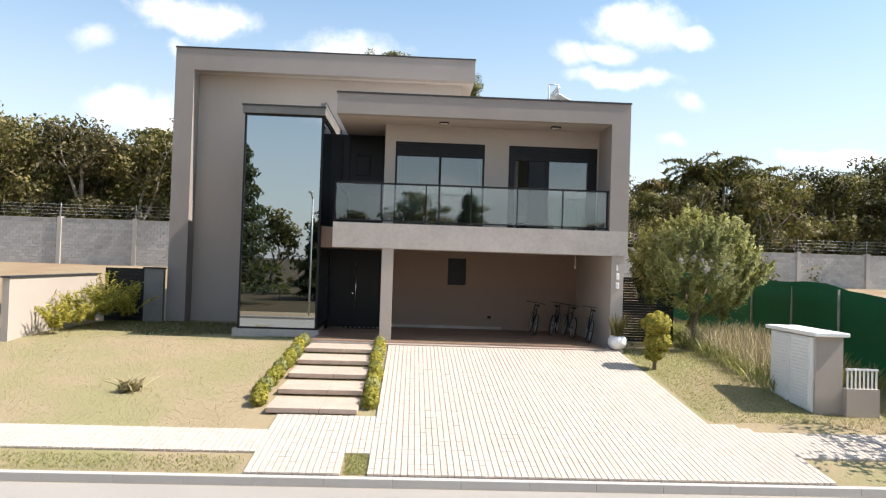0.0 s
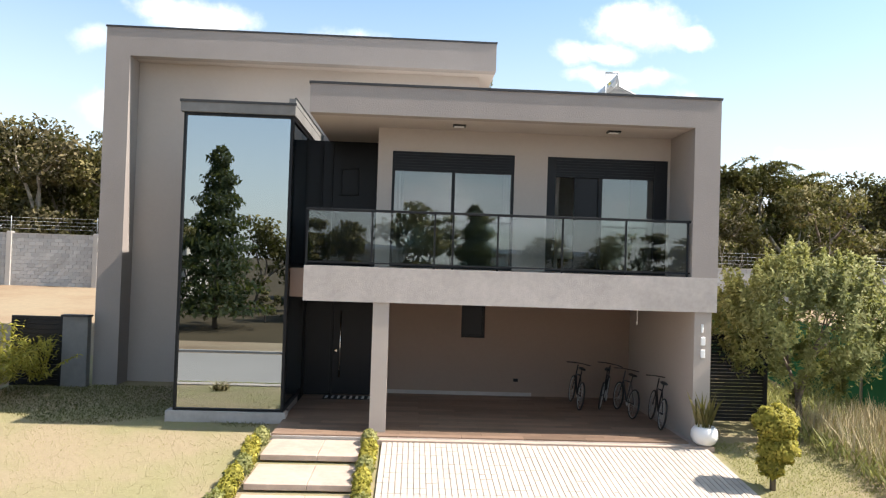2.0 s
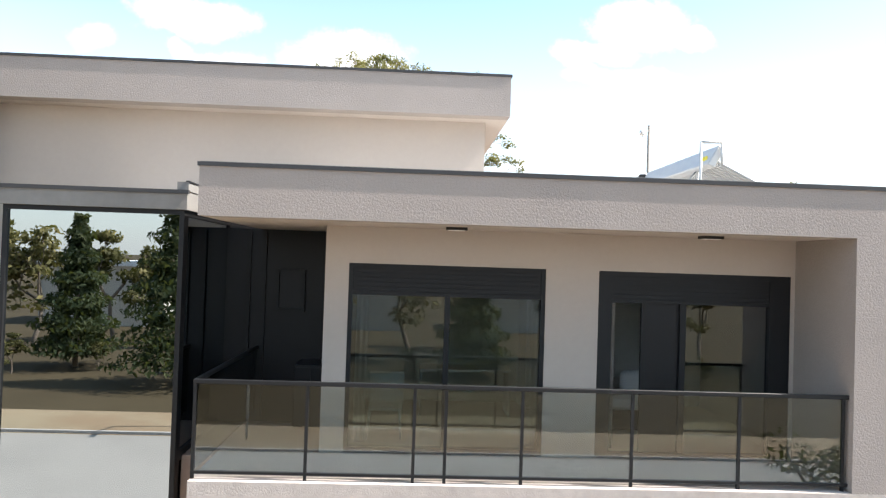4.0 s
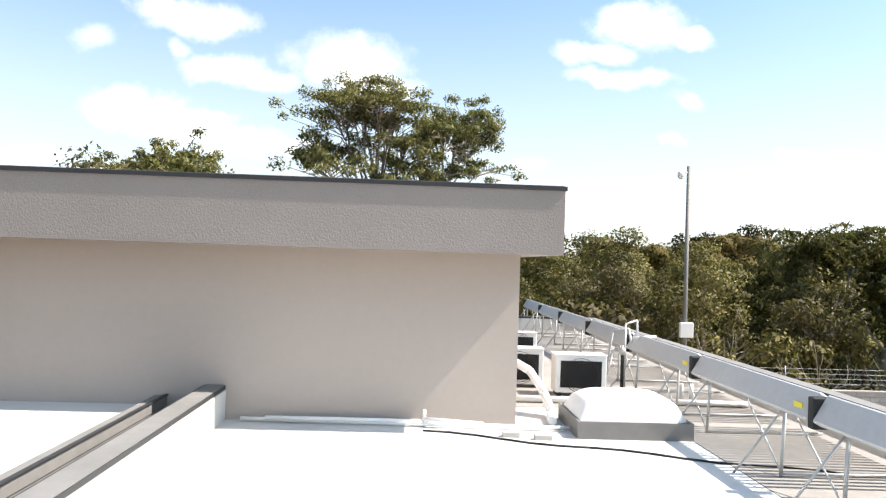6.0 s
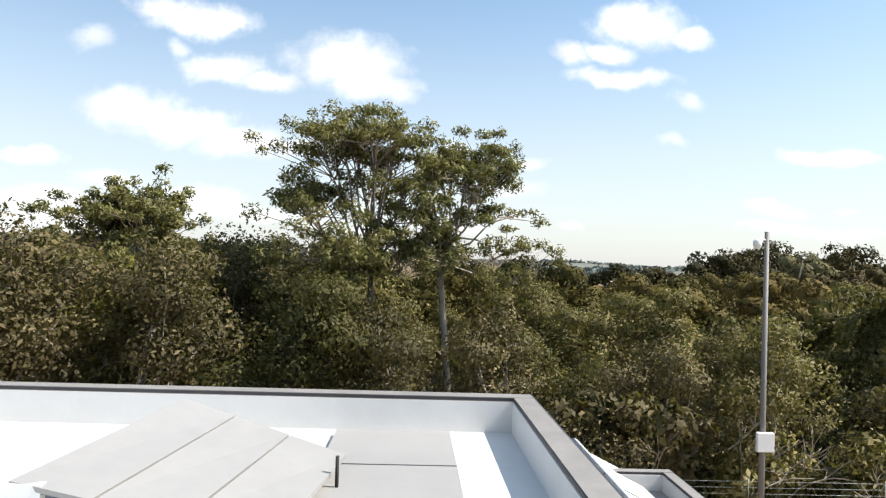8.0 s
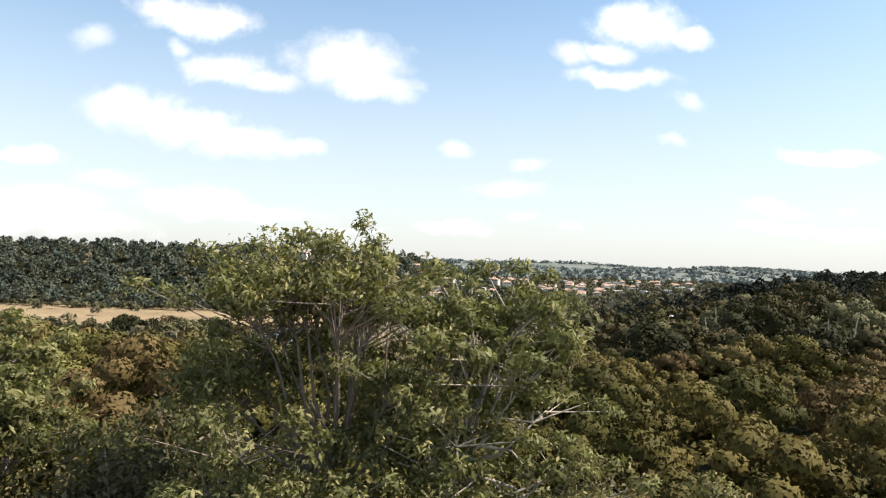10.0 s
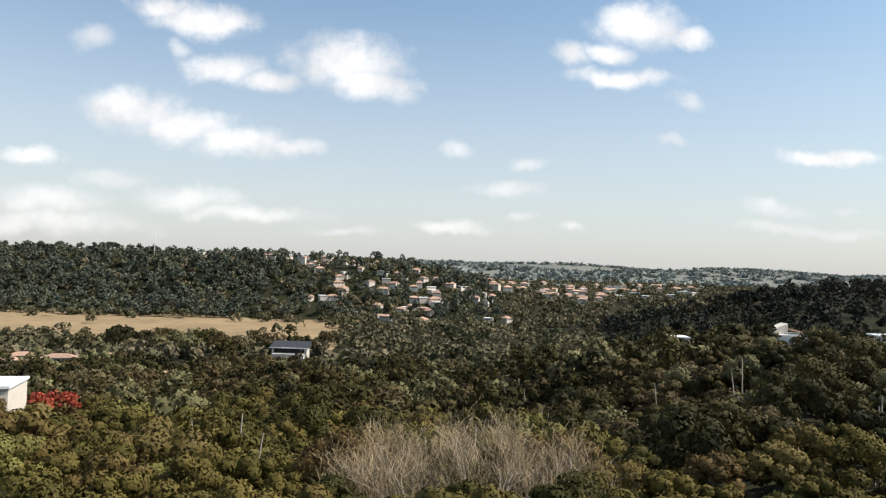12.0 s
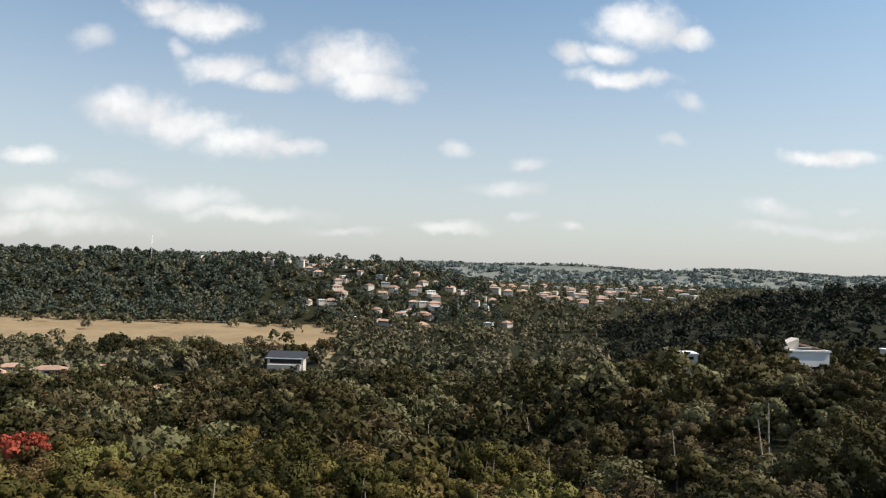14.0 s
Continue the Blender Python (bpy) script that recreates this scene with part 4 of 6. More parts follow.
rng0 = np.random.default_rng(7)
KITS = [tree_kit(20 + i, 10.0, 3.4 + 0.25 * (i % 3), 3400, 0.165, BARK if i % 2 else PALE_BARK, LEAF_BROWN if i == 4 else LEAF, 0.30 + 0.05 * (i % 3), skirt=9) for i in range(6)]
FINE_KITS = [tree_kit(30 + i, 10.0, 3.5 + 0.25 * i, 9500, 0.100, PALE_BARK if i else BARK, LEAF_BROWN if i == 2 else LEAF, 0.32, skirt=9) for i in range(3)]
STREET_KITS = [tree_kit(20 + i, 10.0, 3.4 + 0.25 * (i % 3), 1400, 0.28, BARK, LEAF, 0.30 + 0.05 * (i % 3)) for i in range(3)]


def forest_edge():
    spots = []
    for row, y in enumerate((28.6, 32.5, 37.5, 43.0)):
        x = -46.0 - row * 4
        while x < 56 + row * 4:
            spots.append((x + rng0.uniform(-1, 1), y + rng0.uniform(-1.2, 1.2), row))
            x += rng0.uniform(4.0, 5.6)
    for x, y, row in spots:
        if (math.hypot(x - 0.5, y - 35.6) < 1.6) or (math.hypot(x - 4.2, y - 35.8) < 1.6) or (-13 < x < -8.5 and 34 < y < 39):
            continue
        h = float(np.interp(x, (-50, -30, -16, -9, 3, 12, 16, 20, 25, 30, 35, 42, 60), (11.4, 11.5, 10.3, 12.0, 9.4, 9.8, 9.2, 9.2, 9.6, 9.6, 10.4, 11.4, 12.0))) * rng0.uniform(0.86, 1.06) + (row * 0.35 if x < 0 else row * 0.3 - 0.9)
        pick = rng0.integers(6)
        plant_tree(FINE_KITS[pick % 3] if -13 < x < 17 else KITS[pick], "forest_tree", "dense green native tree behind the boundary wall", "tree", "trees behind the wall", x, y, gz(x, y) - 0.2, rng0.uniform(0, 360), h / 10)


forest_edge()


def understory():
    """Shrubs and hanging vines that close the wood's edge down to the ground."""
    rng = np.random.default_rng(19)
    for i in range(34):
        x, y = -48 + i * 3.05 + rng.uniform(-0.7, 0.7), rng.uniform(27.2, 29.0)
        h = rng.uniform(0.85, 1.5)
        plant_tree(SHRUBS[rng.integers(3)], "shrub", "tangled leafy shrub at the foot of the forest edge", "shrub", "shrubs behind the wall", x, y, gz(x, y) - 0.2, rng.uniform(0, 360), h)


def shrub_kit(seed, leaf):
    rng = np.random.default_rng(seed)
    bm = bmesh.new()
    tips = []
    for k in range(5):
        a = k * 1.257
        limb(bm, rng, (0.2 * math.cos(a), 0.2 * math.sin(a), 0), (0.35 * math.cos(a), 0.35 * math.sin(a), 1), 1.6, 0.035, 2, tips)
    lobes = [(rng.normal(0, 0.85), rng.normal(0, 0.6), rng.uniform(0.5, 3.6), rng.uniform(0.4, 0.8), rng.uniform(0.4, 0.8), rng.uniform(0.3, 0.7)) for k in range(16)]
    c, out = lobes_cloud(rng, lobes, 2500, 0.3)
    return mesh_of("stems", bm, PALE_BARK), leaf_mesh("leaves", leaves(rng, c, out + np.array([0, 0, 0.3]), 0.12), leaf, out + np.array([0, 0, 0.25]))


SHRUBS = [shrub_kit(60, LEAF), shrub_kit(61, LEAF_BROWN), shrub_kit(62, LEAF)]
understory()


def open_tree(name, label, seed, foot, fork, lobes, n, size, bark, bare=()):
    """A tree whose limbs curve from a fork to lobes (x, y, z, rx, ry, rz) of small leaves, with sky between them."""
    rng = np.random.default_rng(seed)
    t = thing(name, label, "tree")
    bm = bmesh.new()
    foot, fork = Vector(foot), Vector(fork)
    mid = foot.lerp(fork, 0.5) + Vector((rng.normal(0, 0.25), rng.normal(0, 0.2), 0))
    tube(bm, foot, mid, 0.19, 0.16, 8, cap=False)
    tube(bm, mid, fork, 0.16, 0.13, 8, cap=False)
    sub = []
    for x, y, z, rx, ry, rz in lobes:
        end = Vector((x, y, z))
        pts = [fork.lerp(end, f) + Vector((0, 0, -0.9 * math.sin(f * math.pi) * (0.3 + 0.1 * abs(x - fork.x)))) + Vector(rng.normal(0, 0.14, 3)) * (1 if 0 < f < 1 else 0) for f in (0, 0.25, 0.5, 0.75, 1.0)]
        for k, (p, q) in enumerate(zip(pts, pts[1:])):
            tube(bm, p, q, 0.075 * (1 - k * 0.2), 0.075 * (0.8 - k * 0.2) + 0.010, 6, cap=False)
        for k in range(12):
            d = Vector(rng.normal(0, 1, 3))
            d.z = abs(d.z) * 0.9 - 0.25
            tip = end + Vector((d.x * rx * 0.72, d.y * ry * 0.72, d.z * rz * 0.95))
            start = pts[3].lerp(end, rng.uniform(0, 1))
            tube(bm, start, tip, 0.030, 0.010, 4, cap=False)
            sub.append((*tip, rx * rng.uniform(0.24, 0.48), ry * rng.uniform(0.24, 0.48), rz * rng.uniform(0.28, 0.55)))
    for line in bare:
        for k, (p, q) in enumerate(zip(line, line[1:])):
            tube(bm, p, q, 0.075 - 0.018 * k, 0.057 - 0.018 * k, 6, cap=False)
    part("trunk", bm, bark, t)
    c, out = lobes_cloud(rng, sub, n, 0.1)
    ob = new("crown", leaf_mesh("crown", leaves(rng, c, out * 0.5 + np.array([0, 0, 0.6]), size, long=2.6, droop=0.5), LEAF_TALL, out + np.array([0, 0, 0.2])))
    ob.parent = t
    return t


def dome(seed, cx, cy, z0, z1, rx, ry, count, lr):
    """Lobes spread over the upper half of a broad crown."""
    rng = np.random.default_rng(seed)
    out = []
    for k in range(count):
        a, e = k * 2.4 + rng.uniform(-0.3, 0.3), rng.random() ** 0.8
        s = math.sqrt(max(0.05, 1 - e * e))
        out.append((cx + rx * s * math.cos(a), cy + ry * s * math.sin(a), z0 + (z1 - z0) * e, lr * rng.uniform(0.8, 1.2), lr * rng.uniform(0.8, 1.2), lr * 0.62))
    return out


open_tree("tall_tree", "tall open-crowned tree rising above the forest edge", 91, (0.6, 35.6, 0.6), (0.3, 35.6, 11.2), dome(1, -0.5, 35.4, 11.2, 17.2, 3.2, 2.8, 24, 1.45) + [(-3.2, 34.9, 11.2, 1.7, 1.5, 1.0), (-0.6, 34.4, 10.6, 1.8, 1.5, 1.1), (1.8, 34.6, 11.0, 1.5, 1.4, 1.0)], 34000, 0.078, BARK)
open_tree("tall_tree", "slender pale-barked tall tree with open crown", 95, (4.6, 36.0, 0.6), (3.4, 35.8, 12.0), dome(2, 4.2, 35.8, 11.6, 16.6, 2.1, 2.0, 17, 1.2) + [(6.6, 35.2, 12.0, 1.2, 1.0, 0.7), (7.3, 35.6, 10.4, 1.2, 1.0, 0.9), (3.3, 34.6, 11.3, 1.5, 1.3, 1.0), (5.2, 34.8, 10.8, 1.5, 1.3, 1.0)], 22000, 0.078, PALE_BARK, bare=(((3.3, 35.7, 11.2), (4.1, 35.6, 12.5), (5.2, 35.5, 12.4), (5.9, 35.5, 11.6)), ((3.4, 35.7, 10.5), (4.2, 35.5, 11.7), (5.3, 35.4, 11.4), (6.2, 35.4, 10.5))))
open_tree("tall_tree", "round-crowned tall tree behind the wall", 97, (-12.4, 39.5, 0.4), (-12.6, 39.4, 9.6), dome(3, -12.0, 39.2, 10.4, 14.0, 2.6, 2.4, 15, 1.3), 17000, 0.10, BARK)
YELLOW = tree_kit(77, 8.5, 3.2, 8000, 0.13, BARK, LEAF_SUN, 0.25)
plant_tree(YELLOW, "forest_tree", "yellow-leaved tree at the forest edge", "tree", "", -10.2, 35.0, 0.8, 10, 1.22)


def palm(x, y, z, h, seed):
    rng = np.random.default_rng(seed)
    t = thing("palm_tree", "slender palm with drooping feathery fronds", "palm tree", "palms behind the wall")
    bm = bmesh.new()
    tube(bm, (0, 0, -0.3), (0.1, 0, h), 0.14, 0.10, 8)
    part("trunk", bm, PALE_BARK, t)
    cs, outs = [], []
    for k in range(30):
        a = k * 2.4 + rng.uniform(-0.2, 0.2)
        up = rng.uniform(-0.4, 1.45)
        L = rng.uniform(2.2, 3.0)
        px = pz = 0.0
        for s in np.linspace(0.03, 1, 44):
            px += L / 44 * math.cos(up - 1.7 * s)
            pz += L / 44 * math.sin(up - 1.7 * s)
            for side in (-1, 1):
                w = 0.38 * side * (1 - 0.6 * s)
                cs.append((px * math.cos(a) - w * math.sin(a), px * math.sin(a) + w * math.cos(a), h + pz - 0.15 * abs(w)))
                outs.append((0, 0, 1))
    c = leaves(rng, np.array(cs), np.array(outs), 0.11, long=5.0, droop=1.5)
    ob = new("fronds", leaf_mesh("fronds", c, LEAF))
    ob.parent = t
    t.location = (x, y, z)


for i, (x, y, h) in enumerate(((23.3, 33.5, 8.4), (28.4, 34, 8.0), (26.0, 34.5, 9.0))):
    palm(x, y, 1.2, h, 300 + i)


# garden
def olive_crown(seed):
    """A rounded crown of many upright leafy sprigs over a looser inside."""
    rng = np.random.default_rng(seed)
    n, each = 460, 100
    d = rng.normal(0, 1, (n, 3))
    d[:, 2] = np.where(d[:, 2] < -0.9, -d[:, 2], d[:, 2])
    d /= np.linalg.norm(d, axis=1, keepdims=True)
    bump = 1 + 0.10 * np.sin(d[:, 0] * 6 + 1) * np.cos(d[:, 2] * 5) + 0.06 * np.sin(d[:, 1] * 9)
    base = np.array([0, 0, 2.05]) + d * np.array([2.05, 1.8, 1.5]) * (bump * rng.uniform(0.72, 1.0, n))[:, None]
    base[:, :2] *= (1 + 0.42 * np.minimum(d[:, 2], 0.0))[:, None]
    k = np.repeat(np.arange(n), each)
    up = rng.random(n * each)[:, None]
    lean = d * 0.28 + np.array([0, 0, 0.55])
    c = base[k] + lean[k] * up * 0.75 + rng.normal(0, 1, (n * each, 3)) * 0.085 * (1.15 - up)
    out = d[k] * 0.6 + np.array([0, 0, 0.4])
    return leaf_mesh("crown", leaves(rng, c, out, 0.042, long=2.8, droop=0.1), LEAF_OLIVE, d[k] * 0.8 + lean[k] * 0.6)


olive = (tree_kit(41, 3.2, 1.7, 10, 0.05, BARK, LEAF_OLIVE, 0.14, depth=4, squash=1.3)[0], olive_crown(41))
plant_tree(olive, "olive_tree", "rounded olive-green garden tree beside the garage", "tree", "", 10.6, 1.3, 0.0, 60, 1.0)


def leafy(name, label, category, lobes, n, size, mat, seed, stem=None, shell=0.5):
    rng = np.random.default_rng(seed)
    t = thing(name, label, category)
    c, out = lobes_cloud(rng, lobes, n, shell)
    ob = new("leaves", leaf_mesh("leaves", leaves(rng, c, out + np.array([0, 0, 0.3]), size), mat, out + np.array([0, 0, 0.2])))
    ob.parent = t
    if stem:
        bm = bmesh.new()
        for a, b, r in stem:
            tube(bm, a, b, r, r * 0.7, 6)
        part("stem", bm, BARK, t)
    return t


leafy("topiary_bush", "clipped yellow-green topiary bush on the lawn", "bush", [(8.22, -2.1, 0.92, 0.36, 0.36, 0.30), (8.27, -2.1, 0.52, 0.33, 0.33, 0.28), (8.17, -2.1, 0.22, 0.22, 0.22, 0.22)], 5200, 0.045, LEAF_SUN, 61, [((8.2, -2.1, -0.3), (8.22, -2.1, 0.8), 0.05)])
for side, x in (("a", -0.62), ("b", 1.42)):
    for i in range(12):
        y = -0.5 - i * 0.46
        z = gz(x, y)
        dx = -0.10 * (i / 12) if side == "a" else 0.0
        leafy("border_plant", "low yellow-green border plant along the stepping slabs", "plant", [(x + dx + rng0.uniform(-0.05, 0.05), y, z + 0.13, 0.16, 0.26, 0.17 + rng0.uniform(0, 0.08))], 760, 0.034, LEAF_SUN if i % 3 else LEAF_OLIVE, 700 + i)
for i, (x, y, h) in enumerate(((-7.35, 0.2, 0.9), (-7.3, 1.2, 1.2), (-7.45, 2.2, 1.3), (-7.2, 3.1, 1.6), (-7.55, 3.7, 1.7), (-6.9, 3.9, 1.4))):
    rng = np.random.default_rng(800 + i)
    t = thing("areca_palm", "bushy yellowish areca palm along the garden wall", "plant", "areca palms")
    cs, outs = [], []
    for k in range(16):
        a, up, L = rng.uniform(0, math.tau), rng.uniform(1.1, 1.5), h * rng.uniform(0.9, 1.25)
        for s in np.linspace(0.25, 1, 16):
            px, pz = L * s * math.cos(up) + 0.25 * h * s * s, L * s * math.sin(up) - 0.25 * h * s * s
            for side in (-1, 1):
                w = 0.10 * side
                cs.append((px * math.cos(a) - w * math.sin(a), px * math.sin(a) + w * math.cos(a), pz))
                outs.append((0, 0, 1))
    ob = new("fronds", leaf_mesh("fronds", leaves(rng, np.array(cs), np.array(outs), 0.042, long=5, droop=1.2), LEAF_SUN))
    ob.parent = t
    t.location = (x, y, gz(x, y))


def blades(name, label, category, spots, h, w, mat, seed, splay=0.35, kind="", segments=1):
    """Upright narrow leaves from the given feet."""
    rng = np.random.default_rng(seed)
    P = np.array(spots, float)
    n = len(P)
    a = rng.uniform(0, math.tau, n)
    side = np.stack([np.cos(a), np.sin(a), np.zeros(n)], 1)
    lean = rng.normal(0, splay, (n, 3))
    lean[:, 2] = 1
    H = (h * rng.uniform(0.5, 1.15, n))[:, None]
    mid = P + lean * H * 0.55
    tip = P + lean * H + lean * np.array([1, 1, 0]) * H * 0.35
    V = np.stack([P - side * w / 2, mid - side * w / 2, tip, mid + side * w / 2], 1).reshape(-1, 3)
    me = leaf_mesh(name, V, mat)
    return tagged(new(name, me), label, category, kind=kind)


def scatter(rng, n, x0, x1, y0, y1, keep=lambda x, y: True):
    out = []
    while len(out) < n:
        x, y = rng.uniform(x0, x1), rng.uniform(y0, y1)
        if keep(x, y):
            out.append((x, y, gz(x, y) - 0.01))
    return out


rng1 = np.random.default_rng(12)
blades("reed_bed", "dry straw-coloured reeds along the shade fence", "reeds", scatter(rng1, 2300, 10.2, 12.2, -3.6, 1.2, lambda x, y: x > 10.2 - 0.12 * y - 0.2), 0.85, 0.018, DRY, 13, 0.17, "stuff")
blades("reed_bed", "low green undergrowth beneath the reeds", "undergrowth", scatter(rng1, 4200, 10.0, 13.2, -4.0, 6.0), 0.5, 0.04, LEAF_OLIVE, 14, 0.4, "stuff")


def on_lawn(x, y):
    if -0.75 < x < 1.6 and y < -0.2:
        return False
    if 1.5 < x < 7.95 and y < 0:
        return False
    if -8.12 < y < -6.95:
        return False
    if x > 7.6 and y < -6.2 and x < 10.9 + (y + 6.3) * -0.3:
        return False
    if y > 1.0 and (-2.9 < x < 8.1):
        return False
    if y > 4.8:
        return False
    return True


blades("lawn_grass", "short dry mown grass tufts", "grass", scatter(rng1, 26000, -7.85, 10.2, -8.8, 4.9, on_lawn), 0.04, 0.009, GRASSBLADE, 15, 0.6, "stuff")
blades("lawn_grass", "short greener grass beside the driveway", "grass", scatter(rng1, 12000, 7.6, 10.2, -6.0, 0.2, on_lawn), 0.05, 0.011, LEAF_OLIVE, 17, 0.6, "stuff")
blades("lawn_grass", "short dry mown grass tufts", "grass", scatter(rng1, 5000, 10.2, 13.3, -8.8, -4, on_lawn), 0.07, 0.012, GRASSBLADE, 16, 0.6, "stuff")
# dark blades laid over the house's shadow to deepen it
blades("lawn_grass", "greener grass by the house, its shadow darkened into the blades", "grass", scatter(rng1, 9000, -7.8, -0.7, 0.6, 4.85, lambda x, y: on_lawn(x, y) and y > 0.9 + 0.5 * math.sin(x * 1.7)), 0.06, 0.016, LEAF_SHADY, 18, 0.6, "stuff")
blades("lawn_grass", "greener grass in the verge by the kerb", "grass", scatter(rng1, 2600, -7.8, -0.3, -8.75, -8.15) + scatter(rng1, 900, 1.27, 1.6, -8.75, -7.95), 0.06, 0.014, LEAF_OLIVE, 20, 0.6, "stuff")
rng2 = np.random.default_rng(31)
ag = []
for k in range(90):
    ag.append((-3.35 + rng2.normal(0, 0.10), -4.9 + rng2.normal(0, 0.10), gz(-3.3, -4.9)))
blades("agave", "small spiky brownish agave on the dry lawn", "plant", ag, 0.30, 0.03, DRY, 32, 0.5)
leafy("garden_mulch", "patch of dark leaves round the agave", "plant", [(-3.35, -4.9, gz(-3.3, -4.9) + 0.10, 0.22, 0.22, 0.10)], 220, 0.05, LEAF, 33)

pot = thing("flower_pot", "round white glazed pot with upright snake plant", "flower pot")
bm = bmesh.new()
lathe(bm, [(0.12, 0.0), (0.20, 0.05), (0.255, 0.16), (0.25, 0.27), (0.20, 0.35), (0.185, 0.36), (0.17, 0.34), (0.17, 0.30), (0.01, 0.29)], 28, (7.82, -0.22, 0.06))
part("pot", bm, CERAMIC, pot)
feet = [(7.82 + rng2.normal(0, 0.07), -0.22 + rng2.normal(0, 0.07), 0.34) for _ in range(34)]
sp = blades("snake_plant", "", "", feet, 0.70, 0.06, LEAF, 34, 0.17)
for key in list(sp.keys()):
    del sp[key]
sp.name = "snake_plant_leaves"
sp.parent = pot

sapling = thing("sapling", "young tree with thin branches near the road", "tree")
kit = tree_kit(52, 3.2, 2.3, 900, 0.085, BARK, LEAF, 0.2, depth=3)
for part_name, me in zip(("trunk", "crown"), kit):
    ob = new(part_name, me)
    ob.parent = sapling
sapling.location = (11.7, -8.1, gz(12, -8.1))

# ---- forest, valley and town ----
def crowns(name, label, spots, quads, size, mat, seed, flat=0.95, category="forest"):
    """Many crowns in one mesh, each a dome of leafy boughs; spots: x, y, top z, radius."""
    rng = np.random.default_rng(seed)
    S = np.array(spots, float)
    n = len(S)
    lob = 9
    turn = (np.arange(lob) * 2.4)[None, :] + rng.uniform(0, 6.3, (n, 1)) + rng.uniform(-0.4, 0.4, (n, lob))
    rise = np.linspace(0.98, 0.0, lob)[None, :] + rng.uniform(-0.12, 0.12, (n, lob))
    wide = np.sqrt(np.clip(1 - rise ** 2, 0.02, 1)) * rng.uniform(0.55, 0.85, (n, lob))
    squash = (flat * rng.uniform(0.75, 1.3, n))[:, None]
    off = np.stack([wide * np.cos(turn), wide * np.sin(turn), (rise * 0.72 - 0.72) * squash], 2)
    lr = rng.uniform(0.24, 0.44, (n, lob))
    bough = rng.random((n, lob))
    m = n * quads
    t = np.repeat(np.arange(n), quads)
    l = rng.integers(0, lob, m)
    d = rng.normal(0, 1, (m, 3))
    d[:, 2] = np.abs(d[:, 2]) * rng.choice([1, 1, 1, -0.6], m)
    d /= np.linalg.norm(d, axis=1, keepdims=True)
    rad = (lr[t, l] * (0.68 + 0.40 * rng.random(m)))[:, None]
    c = (off[t, l] + d * rad * np.array([1, 1, 0.8])) * S[t, 3][:, None] + S[t, :3]
    c[:, 2] -= S[t, 3] * 0.3
    # one three-cornered leaf clump each, turned at will, shaded as part of its rounded bough
    nor = d + rng.normal(0, 0.40, (m, 3))
    nor *= np.sign((nor * d).sum(1, keepdims=True))
    nor /= np.linalg.norm(nor, axis=1, keepdims=True)
    side = np.cross(nor, rng.normal(0, 1, (m, 3)))
    side /= np.linalg.norm(side, axis=1, keepdims=True)
    tip = np.cross(nor, side)
    s = (size * rng.uniform(0.5, 1.4, m))[:, None]
    V = np.stack([c + tip * s * 0.75, c - tip * s * 0.45 - side * s * 0.55, c - tip * s * 0.45 + side * s * 0.55], 1).reshape(-1, 3)
    me = array_mesh(name, V, np.arange(3 * m).reshape(m, 3), mat)
    soft = d + nor * 0.3
    soft /= np.linalg.norm(soft, axis=1, keepdims=True)
    me.polygons.foreach_set("use_smooth", np.ones(m, bool))
    me.normals_split_custom_set_from_vertices(np.repeat(soft, 3, axis=0))
    me.attributes.new("tone", "FLOAT", "FACE").data.foreach_set("value", np.repeat(np.clip(0.72 * rng.random(n) + 0.22 + 0.24 * np.sin(S[:, 0] * 0.06 + 1.3 * np.sin(S[:, 1] * 0.03)) * np.cos(S[:, 1] * 0.045), 0, 1), quads).astype(np.float32))
    me.attributes.new("bough", "FLOAT", "FACE").data.foreach_set("value", bough[t, l].astype(np.float32))
    return tagged(new(name, me), label, category, kind="stuff")


HOUSES = []


def free(x, y, margin):
    return all(abs(x - a) > b + margin or abs(y - c) > d + margin for a, b, c, d in HOUSES)


def far_house(x, y, z, w, d, h, turn, flat):
    hs = thing("far_house", "pale rendered house among the trees across the valley" if not flat else "white flat-roofed house among the trees", "house", "houses across the valley")
    slab("wall", FAR_WALL, hs, (-w / 2, w / 2, -d / 2, d / 2, -6, h))
    if flat:
        slab("roof", WHITE, hs, (-w / 2 - 0.3, w / 2 + 0.3, -d / 2 - 0.3, d / 2 + 0.3, h, h + 0.5))
    else:
        bm = bmesh.new()
        o = 0.6
        b = [bm.verts.new(p) for p in ((-w / 2 - o, -d / 2 - o, h), (w / 2 + o, -d / 2 - o, h), (w / 2 + o, d / 2 + o, h), (-w / 2 - o, d / 2 + o, h))]
        r0, r1 = bm.verts.new((-w * 0.22, 0, h + d * 0.24)), bm.verts.new((w * 0.22, 0, h + d * 0.24))
        for q in ((b[0], b[1], r1, r0), (b[1], b[2], r1), (b[2], b[3], r0, r1), (b[3], b[0], r0), (b[3], b[2], b[1], b[0])):
            bm.faces.new(q)
        part("roof", bm, TILE_ROOF, hs, "clay tile hip roof")
    for k in range(3):
        slab("window", DARK, hs, (-w * 0.36 + k * w * 0.28, -w * 0.20 + k * w * 0.28, -d / 2 - 0.05, -d / 2 + 0.1, h - 2.0, h - 0.8))
    hs.matrix_world = pose(x, y, z, 0, 0, turn)
    HOUSES.append((x, w * 0.42, y - d * 0.4, d * 0.9))


